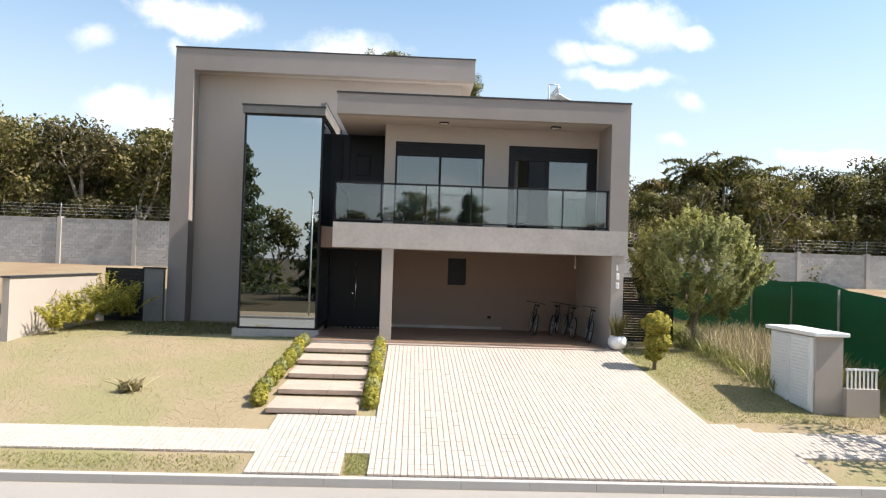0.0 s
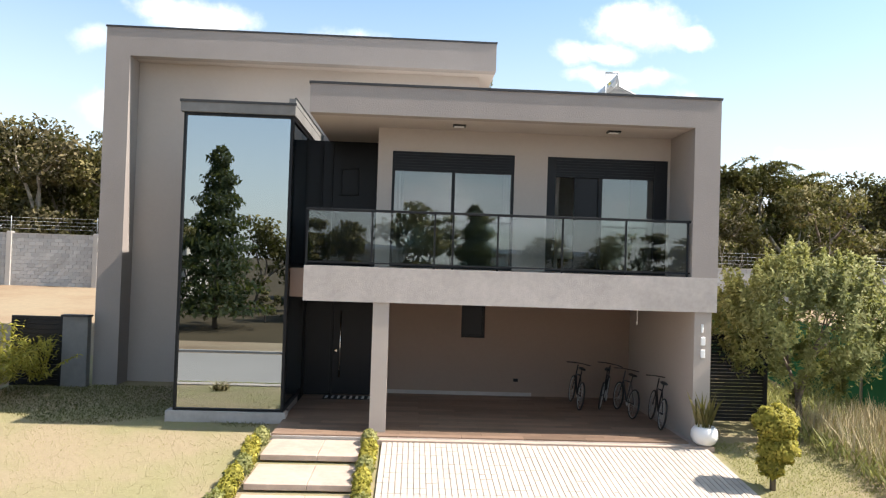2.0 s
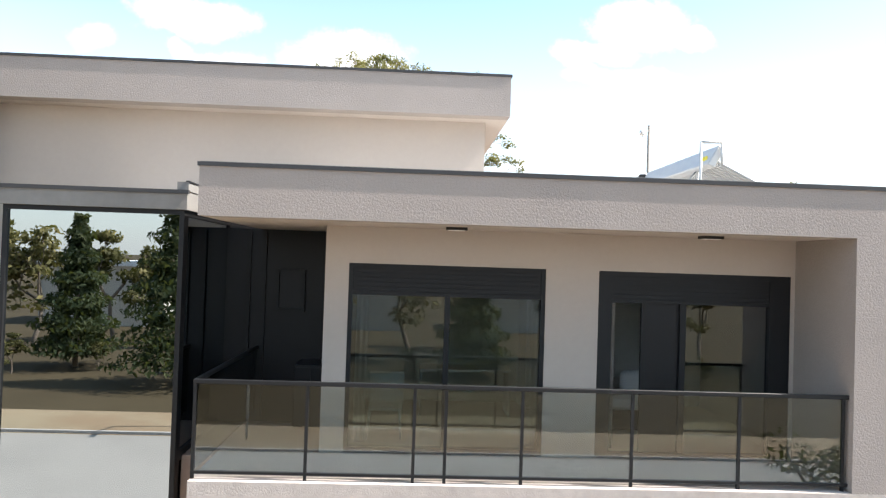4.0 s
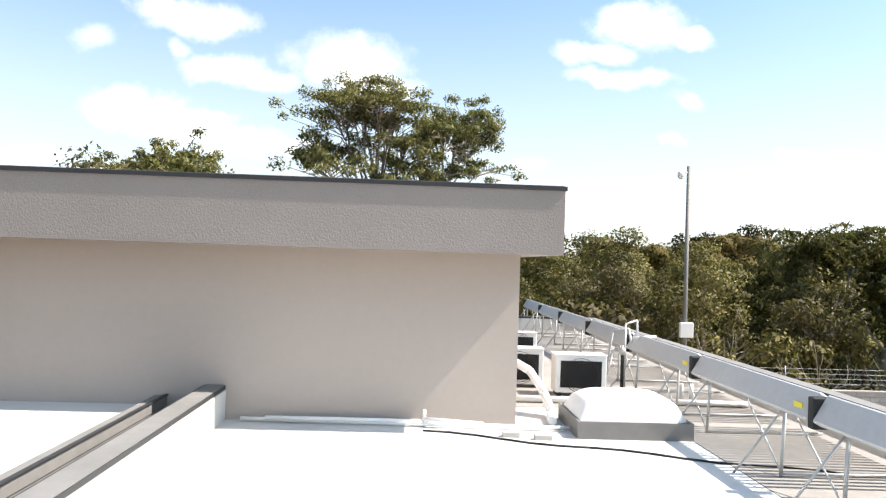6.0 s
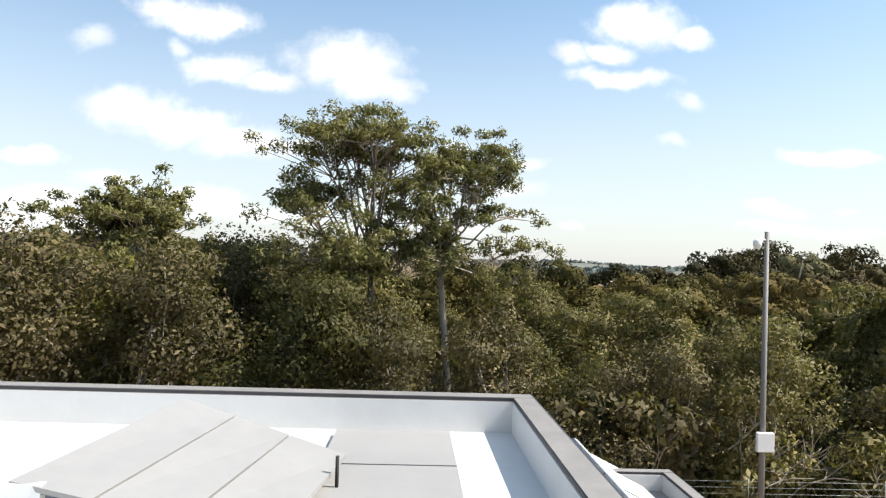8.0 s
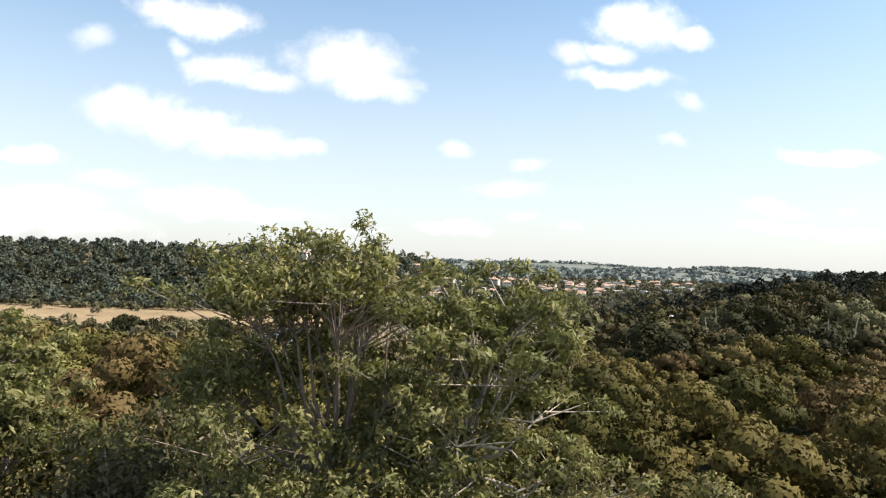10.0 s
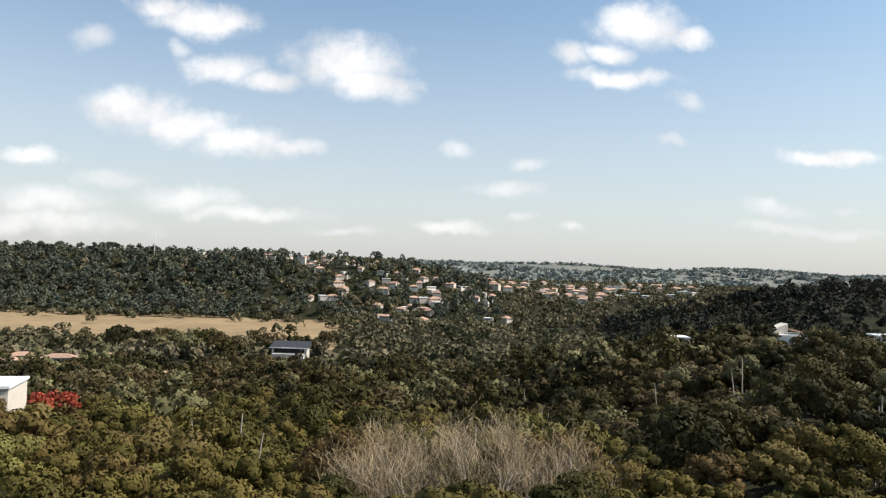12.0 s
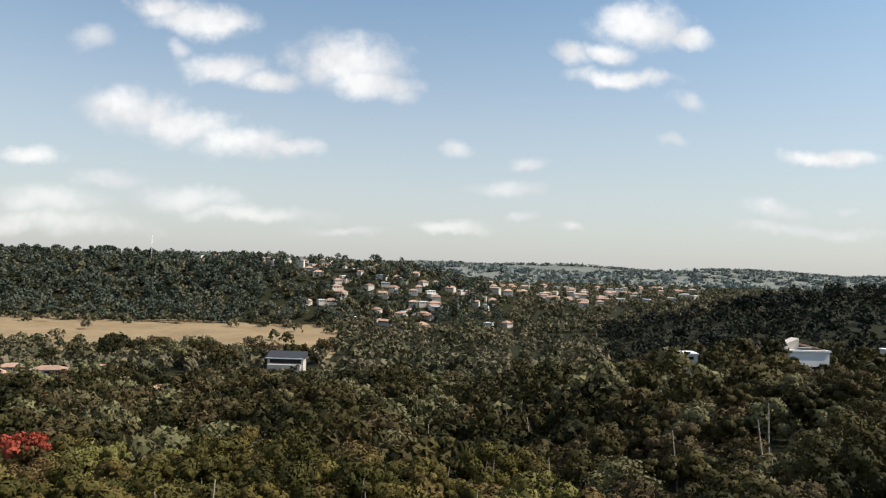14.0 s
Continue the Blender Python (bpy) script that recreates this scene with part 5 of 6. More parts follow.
def pavilion(x, y, z):
    """A long low building with a dark roof, a white eave and a dark sheet as its shaded open front."""
    p = thing("pavilion", "long low building with dark metal roof and white eaves", "building")
    slab("wall", FAR_WALL, p, (-11, 11, -4, 5, -7, 3.6), label="pale rendered wall")
    # charcoal sheet paints the shade of the open front
    slab("shaded_front", DARK, p, (-9.5, 9.5, -4.3, -4.0, 0.6, 3.4), label="dark sheet standing in for the shaded open front")
    bm = bmesh.new()
    v = [bm.verts.new(q) for q in ((-12, -5.5, 4.1), (12, -5.5, 4.1), (12, 6, 7.0), (-12, 6, 7.0), (-12, -5.5, 3.7), (12, -5.5, 3.7), (12, 6, 3.7), (-12, 6, 3.7))]
    for q in ((0, 1, 2, 3), (7, 6, 5, 4), (0, 4, 5, 1), (1, 5, 6, 2), (2, 6, 7, 3), (3, 7, 4, 0)):
        bm.faces.new([v[k] for k in q])
    part("roof", bm, FLASH, p, "dark metal roof")
    slab("eave", WHITE, p, (-12.2, 12.2, -5.9, -5.5, 3.4, 4.0), label="white eave board")
    slab("terrace", KERB, p, (-10, 10, -9, -4.3, -7, 0.2), label="pale terrace")
    p.matrix_world = pose(x, y, z, 0, 0, -3)
    HOUSES.append((x, 12, y - 12, 14))


def villa(x, y, z):
    """A white modern house with one tall slanted wall."""
    p = thing("villa", "white modern house with a slanted tall wall among trees", "house")
    slab("wall", WHITE, p, (-2, 15, -5, 5, -8, -2.2))
    slab("roof", MEMBRANE, p, (-2.5, 15.5, -5.5, 5.5, -2.2, -1.5))
    bm = bmesh.new()
    v = [bm.verts.new(q) for q in ((-3, -3, -8), (3, -3, -8), (3, 2, -8), (-3, 2, -8), (-3, -3, 0.6), (3, -3, 3.0), (3, 2, 3.0), (-3, 2, 0.6))]
    for q in ((0, 3, 2, 1), (4, 5, 6, 7), (0, 1, 5, 4), (1, 2, 6, 5), (2, 3, 7, 6), (3, 0, 4, 7)):
        bm.faces.new([v[k] for k in q])
    part("tower", bm, FAR_WALL, p, "tall slanted pale wall")
    bm = bmesh.new()
    v = [bm.verts.new(q) for q in ((3, -4, 1.2), (14, -4, -1.4), (14, 4, -1.4), (3, 4, 1.2), (3, -4, 0.4), (14, -4, -1.5), (14, 4, -1.5), (3, 4, 0.4))]
    for q in ((0, 1, 2, 3), (7, 6, 5, 4), (0, 4, 5, 1), (1, 5, 6, 2), (2, 6, 7, 3), (3, 7, 4, 0)):
        bm.faces.new([v[k] for k in q])
    part("sloping_roof", bm, TILE_ROOF, p, "sloping clay roof")
    p.matrix_world = pose(x, y, z, 0, 0, 4)
    HOUSES.append((x + 6, 9, y - 10, 12))


def make_town():
    rng = np.random.default_rng(5)
    pavilion(-73, 480, -35.0)
    villa(156, 318, 1.5)
    far_house(-78, 162, -7.8, 14, 11, 7.4, 12, True)
    HOUSES.append((-72, 8, 148, 12))
    far_house(206, 322, -3.0, 12, 8, 3.0, 6, True)
    far_house(109, 310, -4.5, 11, 8, 2.5, -6, True)
    for x, y, z, w, turn in ((-192, 430, -38, 17, 12), (-168, 442, -38.5, 12, -8), (-222, 448, -40, 12, 20), (-112, 372, -36.5, 11, 8), (-84, 362, -36.5, 9, -12), (-140, 400, -38, 10, -5), (-62, 420, -41, 9, 14), (-205, 402, -36, 9, 30)):
        far_house(x, y, z, w, 8, 4.0, turn, False)
    # the hill's streets, in loose rows, and the estate beyond
    for i in range(62):
        u = float(np.clip(rng.normal(-0.025, 0.065), -0.14, 0.13))
        row = rng.integers(0, 6)
        y = max(835, 905 - 260 * u) + row * 42 + rng.uniform(-12, 12)
        x = 3 + u * y
        far_house(x, y, gz(x, y) + rng.uniform(1.0, 3.5), rng.uniform(8, 17), rng.uniform(7, 12), rng.uniform(2.2, 4.2), rng.uniform(-60, 60), rng.random() < 0.3)
    for i in range(12):
        x, y = rng.uniform(-330, -90), rng.uniform(1120, 1180)
        far_house(x, y, gz(x, y) + 7, rng.uniform(9, 16), 9, rng.uniform(4, 7), rng.uniform(-40, 40), rng.random() < 0.4)
    for i in range(75):
        u = rng.uniform(0.10, 0.40)
        y = 1080 + 900 * rng.random() * (0.3 + u) + rng.normal(0, 30)
        x = 3 + u * y
        far_house(x, y, gz(x, y) + 4, rng.uniform(10, 18), rng.uniform(8, 12), rng.uniform(4, 8), rng.uniform(-35, 35), rng.random() < 0.3)


make_town()


def make_forest():
    rng = np.random.default_rng(3)

    def spots(n, y0, y1, r0, r1, h0, h1, keep, apart=0.0):
        """Places for crowns; the wide ones stand taller, and none crowds its neighbour."""
        out, cells, tries = [], collections.defaultdict(list), 0
        while len(out) < n and tries < n * 30:
            tries += 1
            y = math.sqrt(rng.uniform(y0 * y0, y1 * y1))
            x = 2.5 + rng.uniform(-1, 1) * (0.72 * (y - 10) + 12)
            if not (keep(x, y) and free(x, y, 2.0)):
                continue
            r = r0 + (r1 - r0) * rng.random() ** 1.6
            if apart:
                cx, cy = int(x // (2 * r1)), int(y // (2 * r1))
                near = [q for a in (-1, 0, 1) for b in (-1, 0, 1) for q in cells[cx + a, cy + b]]
                if any(math.hypot(x - q[0], y - q[1]) < apart * (r + q[3]) for q in near):
                    continue
            k = 0.55 * (r - r0) / (r1 - r0) + 0.45 * rng.random()
            swell = 3.2 * math.sin(x * 0.075 + 1.7 * math.sin(y * 0.041)) * math.cos(y * 0.067 + 0.6 * math.sin(x * 0.05)) if y < 520 else 0.0
            out.append((x, y, gz(x, y) + h0 + (h1 - h0) * k + swell * (0.4 if y < 92 else 1.0), r))
            cells[int(x // (2 * r1)), int(y // (2 * r1))].append(out[-1])
        return out

    gap = lambda x, y: math.hypot((x - 8) / 11, (y - 82) / 8) > 1
    # beyond this line the mid canopy takes the shade palette
    bank = lambda q: q[0] < 14 + 0.10 * q[1]
    near = spots(110, 45, 92, 2.2, 4.8, 8.5, 13.6, lambda x, y: gap(x, y) and x < 14, 0.60) + spots(90, 45, 92, 2.2, 4.8, 6.5, 12.0, lambda x, y: gap(x, y) and x >= 14, 0.60)
    crowns("forest_canopy", "yellowish brown and green forest canopy", [q for q in near if bank(q)], 3300, 0.235, LEAF_MID, 71)
    crowns("forest_canopy", "dense olive green forest canopy", [q for q in near if not bank(q)], 2900, 0.25, LEAF_MID, 75)
    mid = spots(400, 92, 165, 2.6, 6.8, 5.0, 14.0, gap, 0.54)
    crowns("forest_canopy", "olive and brown forest canopy", [q for q in mid if bank(q)], 1750, 0.40, LEAF_MID, 77)
    crowns("forest_canopy", "dense green forest canopy, slope shade in its leaf colour", [q for q in mid if not bank(q)], 1750, 0.40, LEAF_FAR, 78)
    far = spots(1700, 165, 440, 3.6, 10.0, 4.0, 15.5, lambda x, y: True, 0.52)
    for i in range(42):
        x, y = rng.uniform(-230, -55), rng.uniform(470, 600)
        if free(x, y, 3):
            far.append((x, y, gz(x, y) + rng.uniform(15, 22), rng.uniform(6, 9.5)))
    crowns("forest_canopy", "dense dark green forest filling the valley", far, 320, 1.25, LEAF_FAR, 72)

    def field(x, y):
        wave = 22 * math.sin(x * 0.021) + 12 * math.sin(x * 0.057 + 1)
        inside = 640 + wave < y < 872 + 0.7 * wave and -620 < x < -58 - 0.09 * (y - 630) + wave
        dark = x > 120 and y < 800 and (x - 120) > 0.25 * (y - 430)
        return not dark and (not inside or rng.random() < 0.03)

    crowns("flowering_tree", "red-flowering tree in the wood", [(-63, 157, -0.2, 3.2), (-60, 159, -0.6, 2.6)], 500, 0.5, LEAF_RED, 80)
    vale = spots(6200, 440, 1750, 4.5, 10.5, 6.0, 15.0, field)
    crowns("forest_canopy", "distant wooded hills", vale, 56, 3.0, LEAF_HILL, 73)
    # ridge trees under the painted cloud shadow
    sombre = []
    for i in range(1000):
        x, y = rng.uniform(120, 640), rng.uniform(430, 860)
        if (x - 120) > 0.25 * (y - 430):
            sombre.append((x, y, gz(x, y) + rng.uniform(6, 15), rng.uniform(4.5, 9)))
    crowns("hill_wood", "wood on the near ridge, cloud shade in its leaf colour", sombre, 60, 2.3, LEAF_CLOUD_SHADE, 79, flat=1.2)
    # these woods get the leaf colours with haze mixed in
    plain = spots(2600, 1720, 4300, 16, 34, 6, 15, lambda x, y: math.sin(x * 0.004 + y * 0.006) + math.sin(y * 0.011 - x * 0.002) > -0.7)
    crowns("forest_canopy", "woods on the far plain, blue-green haze in the leaf colour", plain, 22, 13.0, LEAF_PLAIN, 76, flat=0.4)
    ridge = []
    for i in range(1500):
        x = rng.uniform(-700, 120)
        y = rng.uniform(880, 1180)
        if free(x, y, 2) and rng.random() < (1.0 if x < -200 else 0.45):
            ridge.append((x, y, gz(x, y) + rng.uniform(12, 24), rng.uniform(4.5, 8.5)))
    crowns("hill_wood", "tall eucalyptus wood on the hill, leaves lightened for haze", ridge, 70, 2.6, LEAF_EUCALYPT, 74, flat=1.5)
    # far ridge on the skyline, its blue-grey colour standing in for haze
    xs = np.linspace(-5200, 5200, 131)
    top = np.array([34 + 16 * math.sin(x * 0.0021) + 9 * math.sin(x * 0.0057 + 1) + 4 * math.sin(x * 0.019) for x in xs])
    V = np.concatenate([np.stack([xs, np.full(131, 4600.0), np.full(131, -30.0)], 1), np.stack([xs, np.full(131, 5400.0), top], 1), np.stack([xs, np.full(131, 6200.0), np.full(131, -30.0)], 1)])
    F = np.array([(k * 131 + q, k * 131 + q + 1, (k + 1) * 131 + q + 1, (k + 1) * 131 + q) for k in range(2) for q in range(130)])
    tagged(new("backdrop", array_mesh("backdrop", V, F, FAR_RIDGE)), "low ridge on the skyline, haze put into its blue-grey colour", "hills", kind="structure")
    # bare, straw-coloured crown
    bare = thing("bare_tree", "wide leafless tree with straw-coloured twigs", "tree")
    rb = np.random.default_rng(9)
    tips = []
    for k in range(7):
        a = k * math.tau / 7
        bm = bmesh.new()
        limb(bm, rb, (8 + 2.5 * math.cos(a), 82 + 2 * math.sin(a), gz(8, 82) + 2.0), (0.95 * math.cos(a), 0.8 * math.sin(a), 1), 4.7, 0.16, 3, tips)
        part("branch", bm, PALE_BARK, bare, "pale bare branch")
    bm = bmesh.new()
    tube(bm, (8, 82, gz(8, 82) - 1), (8, 82, gz(8, 82) + 2.6), 0.9, 0.7, 10)
    part("trunk", bm, PALE_BARK, bare)
    T = np.array([p for p, r in tips])
    sp = T[rb.integers(0, len(T), 15000)] + rb.normal(0, 0.8, (15000, 3))
    tw = blades("twig_crown", "", "", sp - np.array([0, 0, 0.6]), 1.4, 0.035, TWIG, 91, 0.5)
    for key in list(tw.keys()):
        del tw[key]
    tw.parent = bare
    # pale trunks showing in the gaps
    bm = bmesh.new()
    for k in range(70):
        y = rng.uniform(95, 240)
        x = 2.5 + rng.uniform(-0.3, 0.7) * y
        z = gz(x, y)
        tube(bm, (x, y, z), (x + rng.normal(0, 1), y + rng.normal(0, 1), z + rng.uniform(8, 11)), 0.16, 0.07, 5, cap=False)
    tagged(part("pale_trunks", bm, PALE_BARK), "pale thin trunks showing in the forest gaps", "trunks", kind="stuff")


make_forest()
mast = thing("radio_mast", "thin lattice mast on the far ridge", "mast")
bm = bmesh.new()
tube(bm, (-390, 1120, 10), (-390, 1120, 58), 0.8, 0.4, 4)
part("mast", bm, STEEL, mast)


# across the road, seen in the glass
def conifer(x, y, h, seed):
    rng = np.random.default_rng(seed)
    t = thing("pine_tree", "dark conical pine across the road", "tree", "pines across the road")
    bm = bmesh.new()
    tube(bm, (0, 0, -0.3), (0, 0, h * 0.95), 0.16, 0.03, 7)
    part("trunk", bm, BARK, t)
    n = 6000
    s = rng.random(n) ** 0.7
    z = h * (0.10 + 0.9 * (1 - s))
    R = (0.05 + 0.27 * s) * h * (0.85 + 0.25 * np.sin(z * 5.0)) * rng.uniform(0.35, 1, n)
    a = rng.uniform(0, math.tau, n)
    c = np.stack([R * np.cos(a), R * np.sin(a), z - 0.12 * R], 1)
    out = np.stack([np.cos(a), np.sin(a), np.full(n, 0.5)], 1)
    ob = new("needles", leaf_mesh("needles", leaves(rng, c, out, 0.16, long=2.4, droop=0.6), LEAF_PINE))
    ob.parent = t
    t.location = (x, y, gz(x, y))


for i, (x, y, h) in enumerate(((-9.6, -27, 11.0), (-5.2, -33.5, 6.0), (6.2, -31.5, 8.4), (-17, -32, 9))):
    conifer(x, y, h, 400 + i)
for i in range(16):
    x, y = -34 + i * 4.6 + rng0.uniform(-1, 1), -36 - 9 * rng0.random()
    plant_tree(STREET_KITS[i % 3], "street_tree", "green tree on the far side of the road", "tree", "trees across the road", x, y, gz(x, y) - 0.2, i * 40, rng0.uniform(0.7, 1.0))
for x, y, w in ((-3.5, -62, 10), (16, -64, 12), (-26, -60, 11)):
    far_house(x, y, gz(x, y), w, 8, 5.5, 0, True)
for i in range(15):
    x, y = -33 + i * 4.4 + rng0.uniform(-1, 1), -25 - 4 * rng0.random()
    plant_tree(STREET_KITS[i % 3], "street_tree", "bushy green tree across the road", "tree", "trees across the road", x, y - 3, gz(x, y) - 0.4, i * 77, rng0.uniform(0.16, 0.30))
lamp_post = thing("street_lamp", "grey street lamp post across the road", "street lamp")
bm = bmesh.new()
pipe(bm, [(-3.5, -18.4, -1.0), (-3.5, -18.4, 5.6), (-3.5, -17.6, 5.9)], 0.05, 8)
part("post", bm, STEEL, lamp_post)
slab("lamp_head", STEEL, lamp_post, (-3.6, -3.4, -17.7, -17.2, 5.84, 5.94), bevel=0.02)

# camera pole at the back wall
POLE = material("weathered_pole", (0.17, 0.16, 0.145), 0.6, vary=0.2, grain=5)
pole = thing("camera_pole", "tall galvanised pole with a security camera and box", "pole")
bm = bmesh.new()
tube(bm, (13.35, 24.85, 0.8), (13.35, 24.85, 12.6), 0.11, 0.07, 10)
part("post", bm, POLE, pole)
slab("junction_box", WHITE, pole, (13.08, 13.62, 24.60, 24.76, 5.75, 6.35), bevel=0.02)
bm = bmesh.new()
tube(bm, (13.35, 24.85, 12.35), (13.0, 24.7, 12.35), 0.03)
lathe(bm, [(0.03, 0.12), (0.13, 0.05), (0.13, -0.10), (0.06, -0.2)], 12, (12.98, 24.7, 12.25))
part("security_camera", bm, WHITE, pole)

# ---- roof equipment ----
ROOF = 6.44
YELLOW_TAG = material("yellow_label", (0.75, 0.62, 0.05), 0.5, vary=0.05)
DUSTY = material("dusty_roof_screed", (0.30, 0.275, 0.25), 0.9, vary=0.25, grain=6, stain=0.8, bump=0.2)
slab("roof_strip", DUSTY, H, (5.70, 7.85, 0.25, 18.40, 6.44, 6.447), label="dusty grey screed strip of the roof")
slab("roof_strip", DUSTY, H, (3.74, 5.70, 6.70, 18.40, 6.44, 6.447))
solar = thing("solar_collector", "row of evacuated-tube solar heaters on steel legs", "solar collector")
y = 0.42
k = 0
while y < 17.0:
    y2 = y + 2.62
    bm = bmesh.new()
    box(bm, -0.05, 0.05, y, y2, -0.15, 0.13, bevel=0.015)
    bmesh.ops.rotate(bm, verts=bm.verts, cent=(0, 0, 0), matrix=Matrix.Rotation(radians(30), 3, "Y"))
    bmesh.ops.translate(bm, verts=bm.verts, vec=(6.08, 0, 7.21))
    head = part("header_box", bm, STEEL, solar, "silver header box")
    slab("joint", RUBBER, solar, (5.98, 6.18, y2 + 0.002, y2 + 0.098, 7.03, 7.31), bevel=0.01)
    if k < 3:
        slab("sticker", YELLOW_TAG, head, (6.00, 6.012, y + 0.12, y + 0.26, 7.10, 7.22), label="yellow label")
    for i in range(24):
        ty = y + 0.10 + i * 0.105
        bm = bmesh.new()
        tube(bm, (6.13, ty, 7.15), (7.42, ty, 6.52), 0.028, sides=5, cap=False)
        part("tube", bm, STEEL, solar)
    for ly in (y + 0.5, y2 - 0.4):
        bm = bmesh.new()
        tube(bm, (6.05, ly, 7.12), (6.02, ly, ROOF), 0.018, sides=5)
        tube(bm, (6.05, ly, 7.12), (5.6, ly + 0.1, ROOF), 0.012, sides=5)
        tube(bm, (6.02, ly, ROOF + 0.03), (7.45, ly, ROOF + 0.03), 0.016, sides=5)
        tube(bm, (6.02, ly, ROOF + 0.05), (6.05, ly + 0.85, 7.1), 0.010, sides=5)
        part("leg_frame", bm, STEEL, solar)
    y += 2.72
    k += 1
hoop = thing("pipe_hoop", "bent steel pipe hoop at the end of the solar row", "pipe")
bm = bmesh.new()
pipe(bm, [(5.86, 0.38, ROOF), (5.86, 0.38, 7.36), (6.12, 0.38, 7.37), (6.12, 0.38, 7.05)], 0.018, 8)
part("hoop", bm, STEEL, hoop)
bm = bmesh.new()
pipe(bm, [(5.9, 8.3, ROOF), (5.9, 8.3, 7.5), (6.15, 8.5, 7.55), (6.2, 8.6, 7.1)], 0.018, 8)
part("hoop", bm, STEEL, hoop)


plumbing = thing("roof_plumbing", "tangle of steel pipes and valves by the solar row", "pipe")
for pts, r, m in ((((5.72, 8.9, ROOF), (5.78, 8.6, 7.35), (5.98, 8.4, 7.42), (6.05, 8.3, 7.0)), 0.020, STEEL), (((5.5, 8.2, ROOF), (5.75, 8.35, 7.1), (6.3, 8.35, 7.12)), 0.016, STEEL), (((5.98, 8.15, 7.3), (6.35, 8.15, 7.32)), 0.022, WHITE), (((5.8, 8.1, ROOF), (5.8, 8.1, 7.02)), 0.028, RUBBER)):
    bm = bmesh.new()
    pipe(bm, list(pts), r, 8)
    part("pipe", bm, m, plumbing)
bm = bmesh.new()
lathe(bm, [(0.02, -0.06), (0.05, -0.04), (0.05, 0.04), (0.02, 0.06), (0.01, 0.10)], 12, (5.8, 8.1, 7.08))
part("valve", bm, STEEL, plumbing)
run = thing("roof_pipe", "white plastic pipe run with stubs across the roof", "pipe")
bm = bmesh.new()
pipe(bm, [(3.9, 7.0, ROOF + 0.06), (5.95, 7.05, ROOF + 0.06), (7.3, 7.0, ROOF + 0.06)], 0.045, 8)
part("pipe", bm, WHITE, run)
for x in (6.45, 6.6):
    bm = bmesh.new()
    tube(bm, (x, 7.3, ROOF), (x, 7.3, ROOF + 0.28), 0.035, sides=8)
    part("stub", bm, WHITE, run)


def condenser(x, y, w, d, h, turn=0):
    c = thing("air_conditioner", "white outdoor air-conditioning unit on the roof", "air conditioner", "roof condensers")
    slab("casing", WHITE, c, (0, w, 0, d, 0.06, h), bevel=0.012)
    g = slab("grille", BLACK, c, (w * 0.10, w * 0.90, -0.012, 0.004, 0.14, h - 0.08), label="black fan grille")
    bm = bmesh.new()
    for i in range(7):
        ring(bm, (w * 0.5, -0.016, h * 0.52), (0, 1, 0), 0.05 + i * 0.035, 0.004, 20, 4)
    part("fan_guard", bm, BLACK, g)
    for a in (0.04, w - 0.10):
        slab("foot", RUBBER, c, (a, a + 0.06, 0.02, d - 0.02, 0, 0.06))
    slab("lid", WHITE, c, (-0.01, w + 0.01, -0.01, d + 0.01, h, h + 0.015))
    c.matrix_world = pose(x, y, ROOF, 0, 0, turn)


condenser(4.62, 7.55, 0.78, 0.34, 0.62)
condenser(3.78, 8.2, 0.78, 0.34, 0.62)
condenser(4.3, 11.6, 0.75, 0.32, 0.55)
dome = thing("skylight_dome", "white acrylic roof skylight dome on a kerb", "skylight")
slab("kerb_frame", CAPGREY, dome, (4.36, 5.70, 4.95, 6.05, ROOF, ROOF + 0.20))
bm = bmesh.new()
G = 14
vs = [[bm.verts.new((4.40 + 1.26 * i / G, 4.99 + 1.02 * j / G, ROOF + 0.20 + 0.27 * (max(0.0, (1 - (2 * i / G - 1) ** 4) * (1 - (2 * j / G - 1) ** 4))) ** 0.5)) for j in range(G + 1)] for i in range(G + 1)]
for i in range(G):
    for j in range(G):
        bm.faces.new((vs[i][j], vs[i + 1][j], vs[i + 1][j + 1], vs[i][j + 1])).smooth = True
part("acrylic_dome", bm, WHITE, dome)
duct = thing("insulated_duct", "bundle of white wrapped pipes bending to the roof", "pipe")
for i, (o, r) in enumerate(((0, 0.055), (0.12, 0.05), (0.22, 0.035))):
    bm = bmesh.new()
    pipe(bm, [(3.74, 6.5 + o, 7.05), (3.86, 6.45 + o, 7.08), (4.02, 6.3 + o, 7.0), (4.18, 6.1 + o, 6.75), (4.26, 5.95 + o, 6.52), (4.2, 5.6 + o, 6.50)], r, 10)
    part("pipe", bm, WHITE, duct)
conduit = thing("roof_conduit", "white plastic conduit lying along the tall wall", "pipe")
for zz, pts in enumerate((((0.45, 5.44), (4.5, 5.30)), ((0.75, 5.38), (2.6, 5.36)), ((2.6, 5.36), (3.3, 5.15)))):
    bm = bmesh.new()
    tube(bm, (*pts[0], ROOF + 0.04 + zz * 0.03), (*pts[1], ROOF + 0.04 + zz * 0.03), 0.025, sides=8)
    part("pipe", bm, WHITE, conduit)
bm = bmesh.new()
tube(bm, (2.62, 5.4, ROOF), (2.62, 5.4, ROOF + 0.2), 0.02, sides=8)
part("vent_stub", bm, WHITE, conduit)
cable = thing("roof_cable", "black cable snaking across the white roof", "cable")
bm = bmesh.new()
pipe(bm, [(2.6 + i * 0.3, 5.15 - 1.15 * (i / 11) + 0.06 * math.sin(i * 1.1), ROOF + 0.012) for i in range(15)], 0.012, 5)
part("cable", bm, RUBBER, cable)
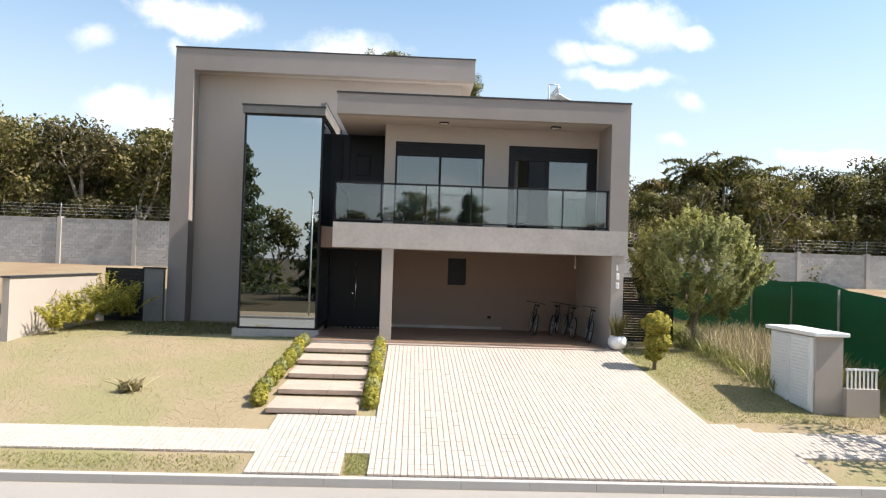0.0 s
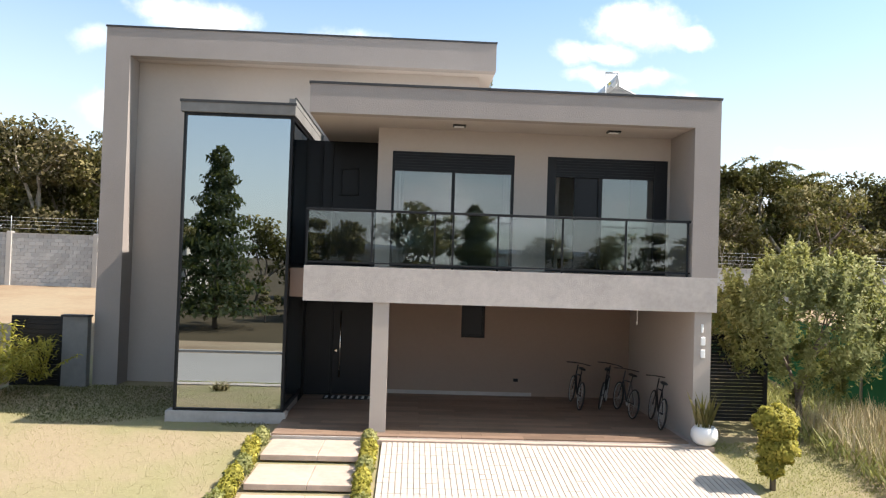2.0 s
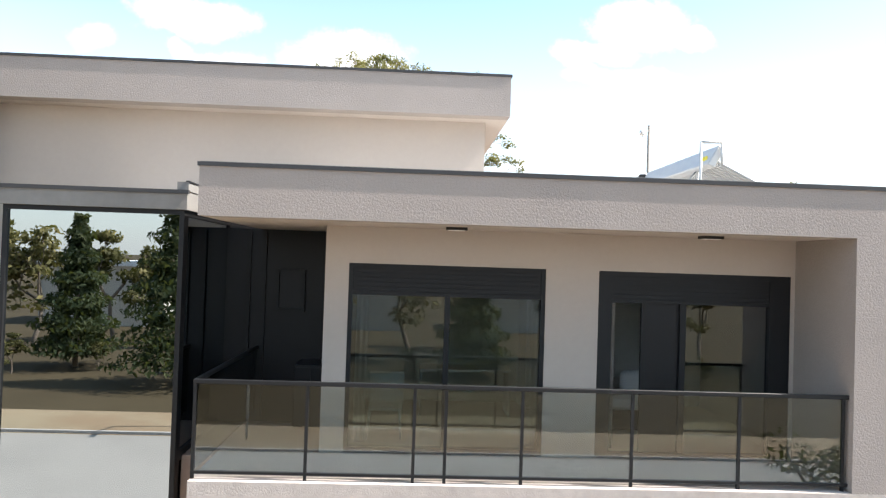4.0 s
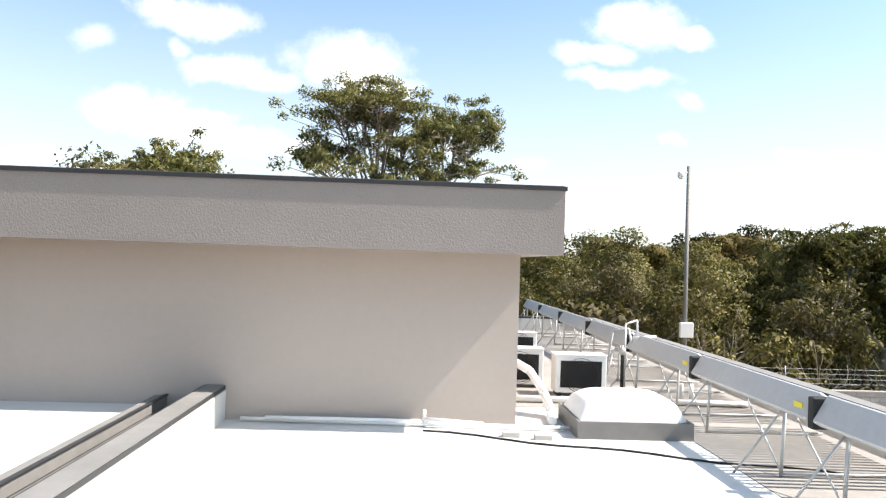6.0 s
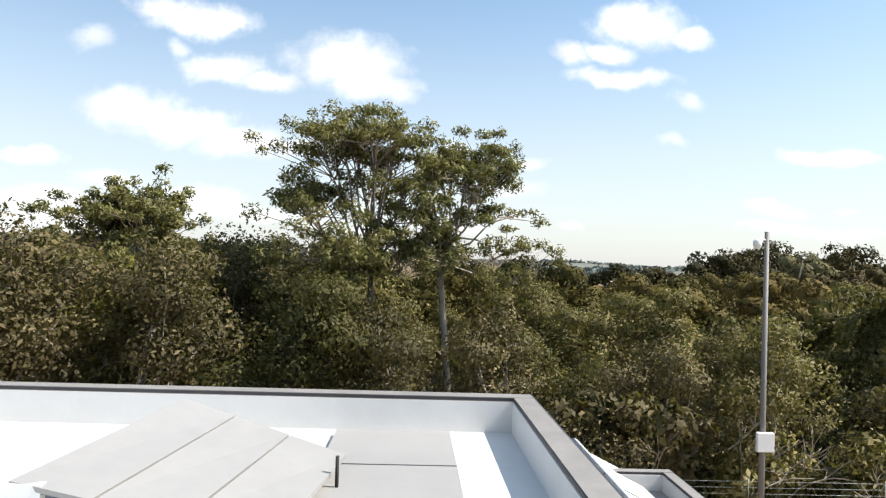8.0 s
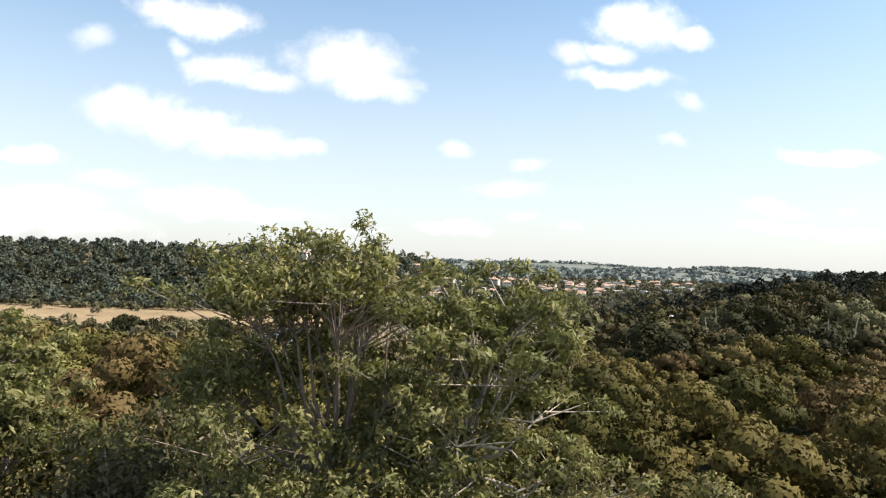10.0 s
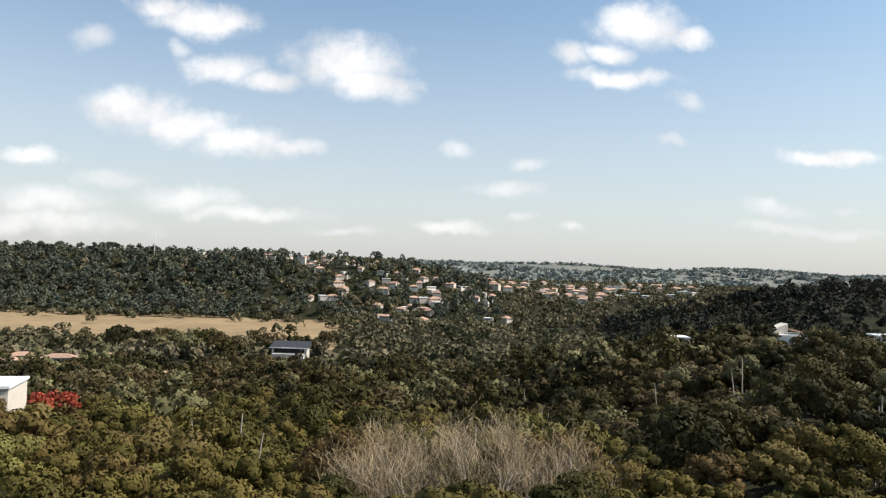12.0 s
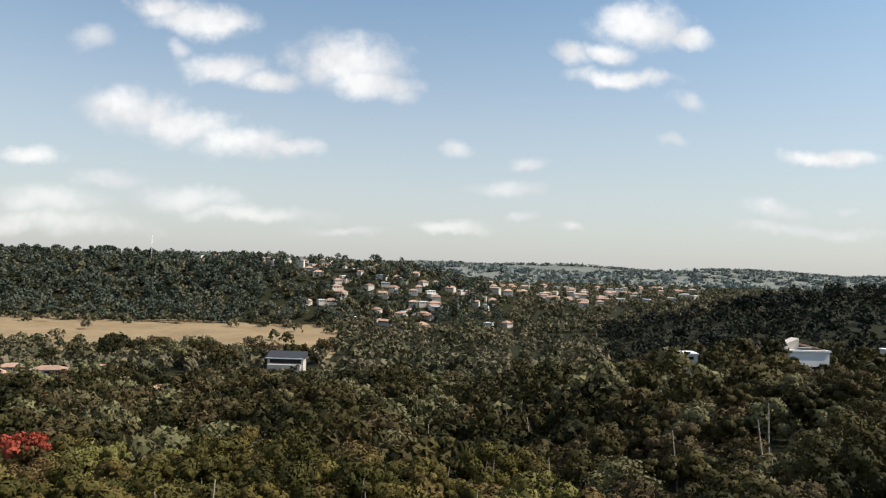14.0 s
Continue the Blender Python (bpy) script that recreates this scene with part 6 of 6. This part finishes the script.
for x, y in ((3.5, 4.95), (3.85, 4.85)):
    b = slab("roof_brick", KERB, None, (x, x + 0.2, y, y + 0.09, ROOF, ROOF + 0.06), bevel=0.006)
    tagged(b, "loose small concrete block on the roof", "block", "roof blocks")

# collectors and hatch on the tall roof
ZR = 8.78
hatch = thing("roof_hatch", "white access hatch box on the tall roof", "hatch")
slab("side", WHITE, hatch, (-1.36, -1.26, 9.45, 10.5, ZR, 9.2), (-1.26, -1.0, 9.45, 9.55, ZR, 9.2))
pv = thing("roof_solar_array", "grey tilted solar collector panels on the roof", "solar panel")


def tilted(a, b, c, d, th):
    """A thin plate through four corners."""
    t = bmesh.new()
    top = [Vector(p) for p in (a, b, c, d)]
    n = (top[1] - top[0]).cross(top[3] - top[0]).normalized() * th
    v = [t.verts.new(p) for p in top] + [t.verts.new(p - n) for p in top]
    for q in ((0, 1, 2, 3), (7, 6, 5, 4), (0, 4, 5, 1), (1, 5, 6, 2), (2, 6, 7, 3), (3, 7, 4, 0)):
        t.faces.new([v[i] for i in q])
    return t


PANEL = material("grey_collector", (0.30, 0.29, 0.275), 0.45, vary=0.12, grain=5, spec=0.5)
for i in range(3):
    f0, f1 = i / 3 + 0.006, (i + 1) / 3 - 0.006
    lo = [Vector((-1.32, 9.5, 9.22)).lerp(Vector((1.15, 9.0, 8.92)), f) for f in (f0, f1)]
    hi = [Vector((-0.55, 12.0, 9.50)).lerp(Vector((1.55, 11.2, 9.05)), f) for f in (f0, f1)]
    part("panel", tilted(lo[0], lo[1], hi[1], hi[0], 0.05), PANEL, pv)
for i in range(3):
    a, b = 8.0 + i * 1.75, 8.0 + (i + 1) * 1.75 - 0.05
    slab("flat_panel", PANEL, pv, (1.22, 2.84, a, b, ZR + 0.03, ZR + 0.09))
slab("support", WHITE, pv, (-0.9, -0.84, 9.6, 11.8, ZR, 9.12), (-0.55, 1.0, 9.5, 9.55, ZR, 8.86), (-0.85, 1.0, 11.5, 11.56, ZR, 9.0))
bm = bmesh.new()
pipe(bm, [(2.9, 8.3, ZR + 0.03), (2.92, 9.2, ZR + 0.03), (2.88, 10.2, ZR + 0.03)], 0.02)
tube(bm, (1.5, 10.6, ZR), (1.5, 10.6, 9.2), 0.02)
part("hose", bm, RUBBER, pv)

# ---- paving, laid last ----
deck = thing("porch_floor", "brown wood-look plank floor of porch and garage", "floor", kind="structure")
plank_me = []
for L in (1.19, 0.79, 0.39):
    bm = bmesh.new()
    box(bm, 0, L, 0, 0.192, 0, 0.03)
    plank_me.append((L + 0.008, mesh_of("plank", bm, DECK)))
y, r = -0.22, 0
while y < 4.15:
    x = -0.46
    first = (r * 5) % 3
    while x < 7.6:
        L, me = plank_me[first if x < -0.4 else 0]
        if x + L > 7.69:
            L, me = plank_me[1] if x + 0.8 <= 7.69 else plank_me[2]
            if x + L > 7.69:
                break
        p = new("plank", me)
        p.parent = deck
        p.location = (x, y, 0.07)
        x += L
    y += 0.197
    r += 1

drive = thing("driveway", "pale beige concrete paver driveway and footpath", "driveway", kind="structure")


def paved(x, y):
    if 1.62 < x < 7.82 and -8.80 < y < -0.42:
        return True
    if 7.6 < x < 7.6 + max(0.0, (-5.9 - y)) * 1.2 + 0.2 and -8.80 < y < -6.2 and x < 8.7:
        return True
    if -0.15 < x < 1.65 and -8.80 < y < -6.25 and not (1.25 < x < 1.62 and y < -7.9):
        return True
    if -14 < x < -0.1 and -8.10 < y < -6.95:
        return True
    return 7.6 < x < 13.4 and -7.75 < y < -6.55


slope = math.atan(0.109)
bm = bmesh.new()
box(bm, 0.006, 0.094, 0.002, 0.198, -0.03, 0.028, bevel=0.003)
paver_me = mesh_of("paver", bm, PAVER)
turnm = Matrix.Rotation(slope, 4, "X")
count, RV, RF = 0, [], []
base_cells = []
for i in range(-140, 134):
    for j in range(0, 43):
        x, y = i * 0.1 + 0.02, -8.80 + j * 0.2
        if not paved(x + 0.05, y + 0.1):
            continue
        z = gz(x, y) + 0.012
        if count < 300 and 1.6 < x < 7.9 and y > -1.4:
            p = new("paver", paver_me)
            p.parent = drive
            p.matrix_world = Matrix.Translation((x, y, z + random.uniform(-0.002, 0.002))) @ turnm
            count += 1
        else:
            k = len(RV)
            z2, e = gz(x, y + 0.2) + 0.012, random.uniform(-0.002, 0.002)
            RV += [(x + 0.007, y + 0.004, z + 0.028 + e), (x + 0.093, y + 0.004, z + 0.028 + e), (x + 0.093, y + 0.196, z2 + 0.028 + e), (x + 0.007, y + 0.196, z2 + 0.028 + e),
                   (x + 0.005, y + 0.003, z - 0.02), (x + 0.095, y + 0.003, z - 0.02), (x + 0.095, y + 0.198, z2 - 0.02), (x + 0.005, y + 0.198, z2 - 0.02)]
            RF += [(k, k + 1, k + 2, k + 3), (k + 4, k + 5, k + 1, k), (k + 5, k + 6, k + 2, k + 1), (k + 6, k + 7, k + 3, k + 2), (k + 7, k + 4, k, k + 3)]
        base_cells.append((x, y))
ob = tagged(new("pavers", array_mesh("pavers", np.array(RV), np.array(RF), PAVER_REST)), kind="stuff")
ob.parent = drive
BV, BF = [], []
for x, y in base_cells:
    k = len(BV)
    BV += [(x, y, gz(x, y) + 0.022), (x + 0.1, y, gz(x, y) + 0.022), (x + 0.1, y + 0.2, gz(x, y + 0.2) + 0.022), (x, y + 0.2, gz(x, y + 0.2) + 0.022)]
    BF.append((k, k + 1, k + 2, k + 3))
ob = new("joint_bed", array_mesh("joint_bed", np.array(BV), np.array(BF), JOINT))
ob.parent = drive
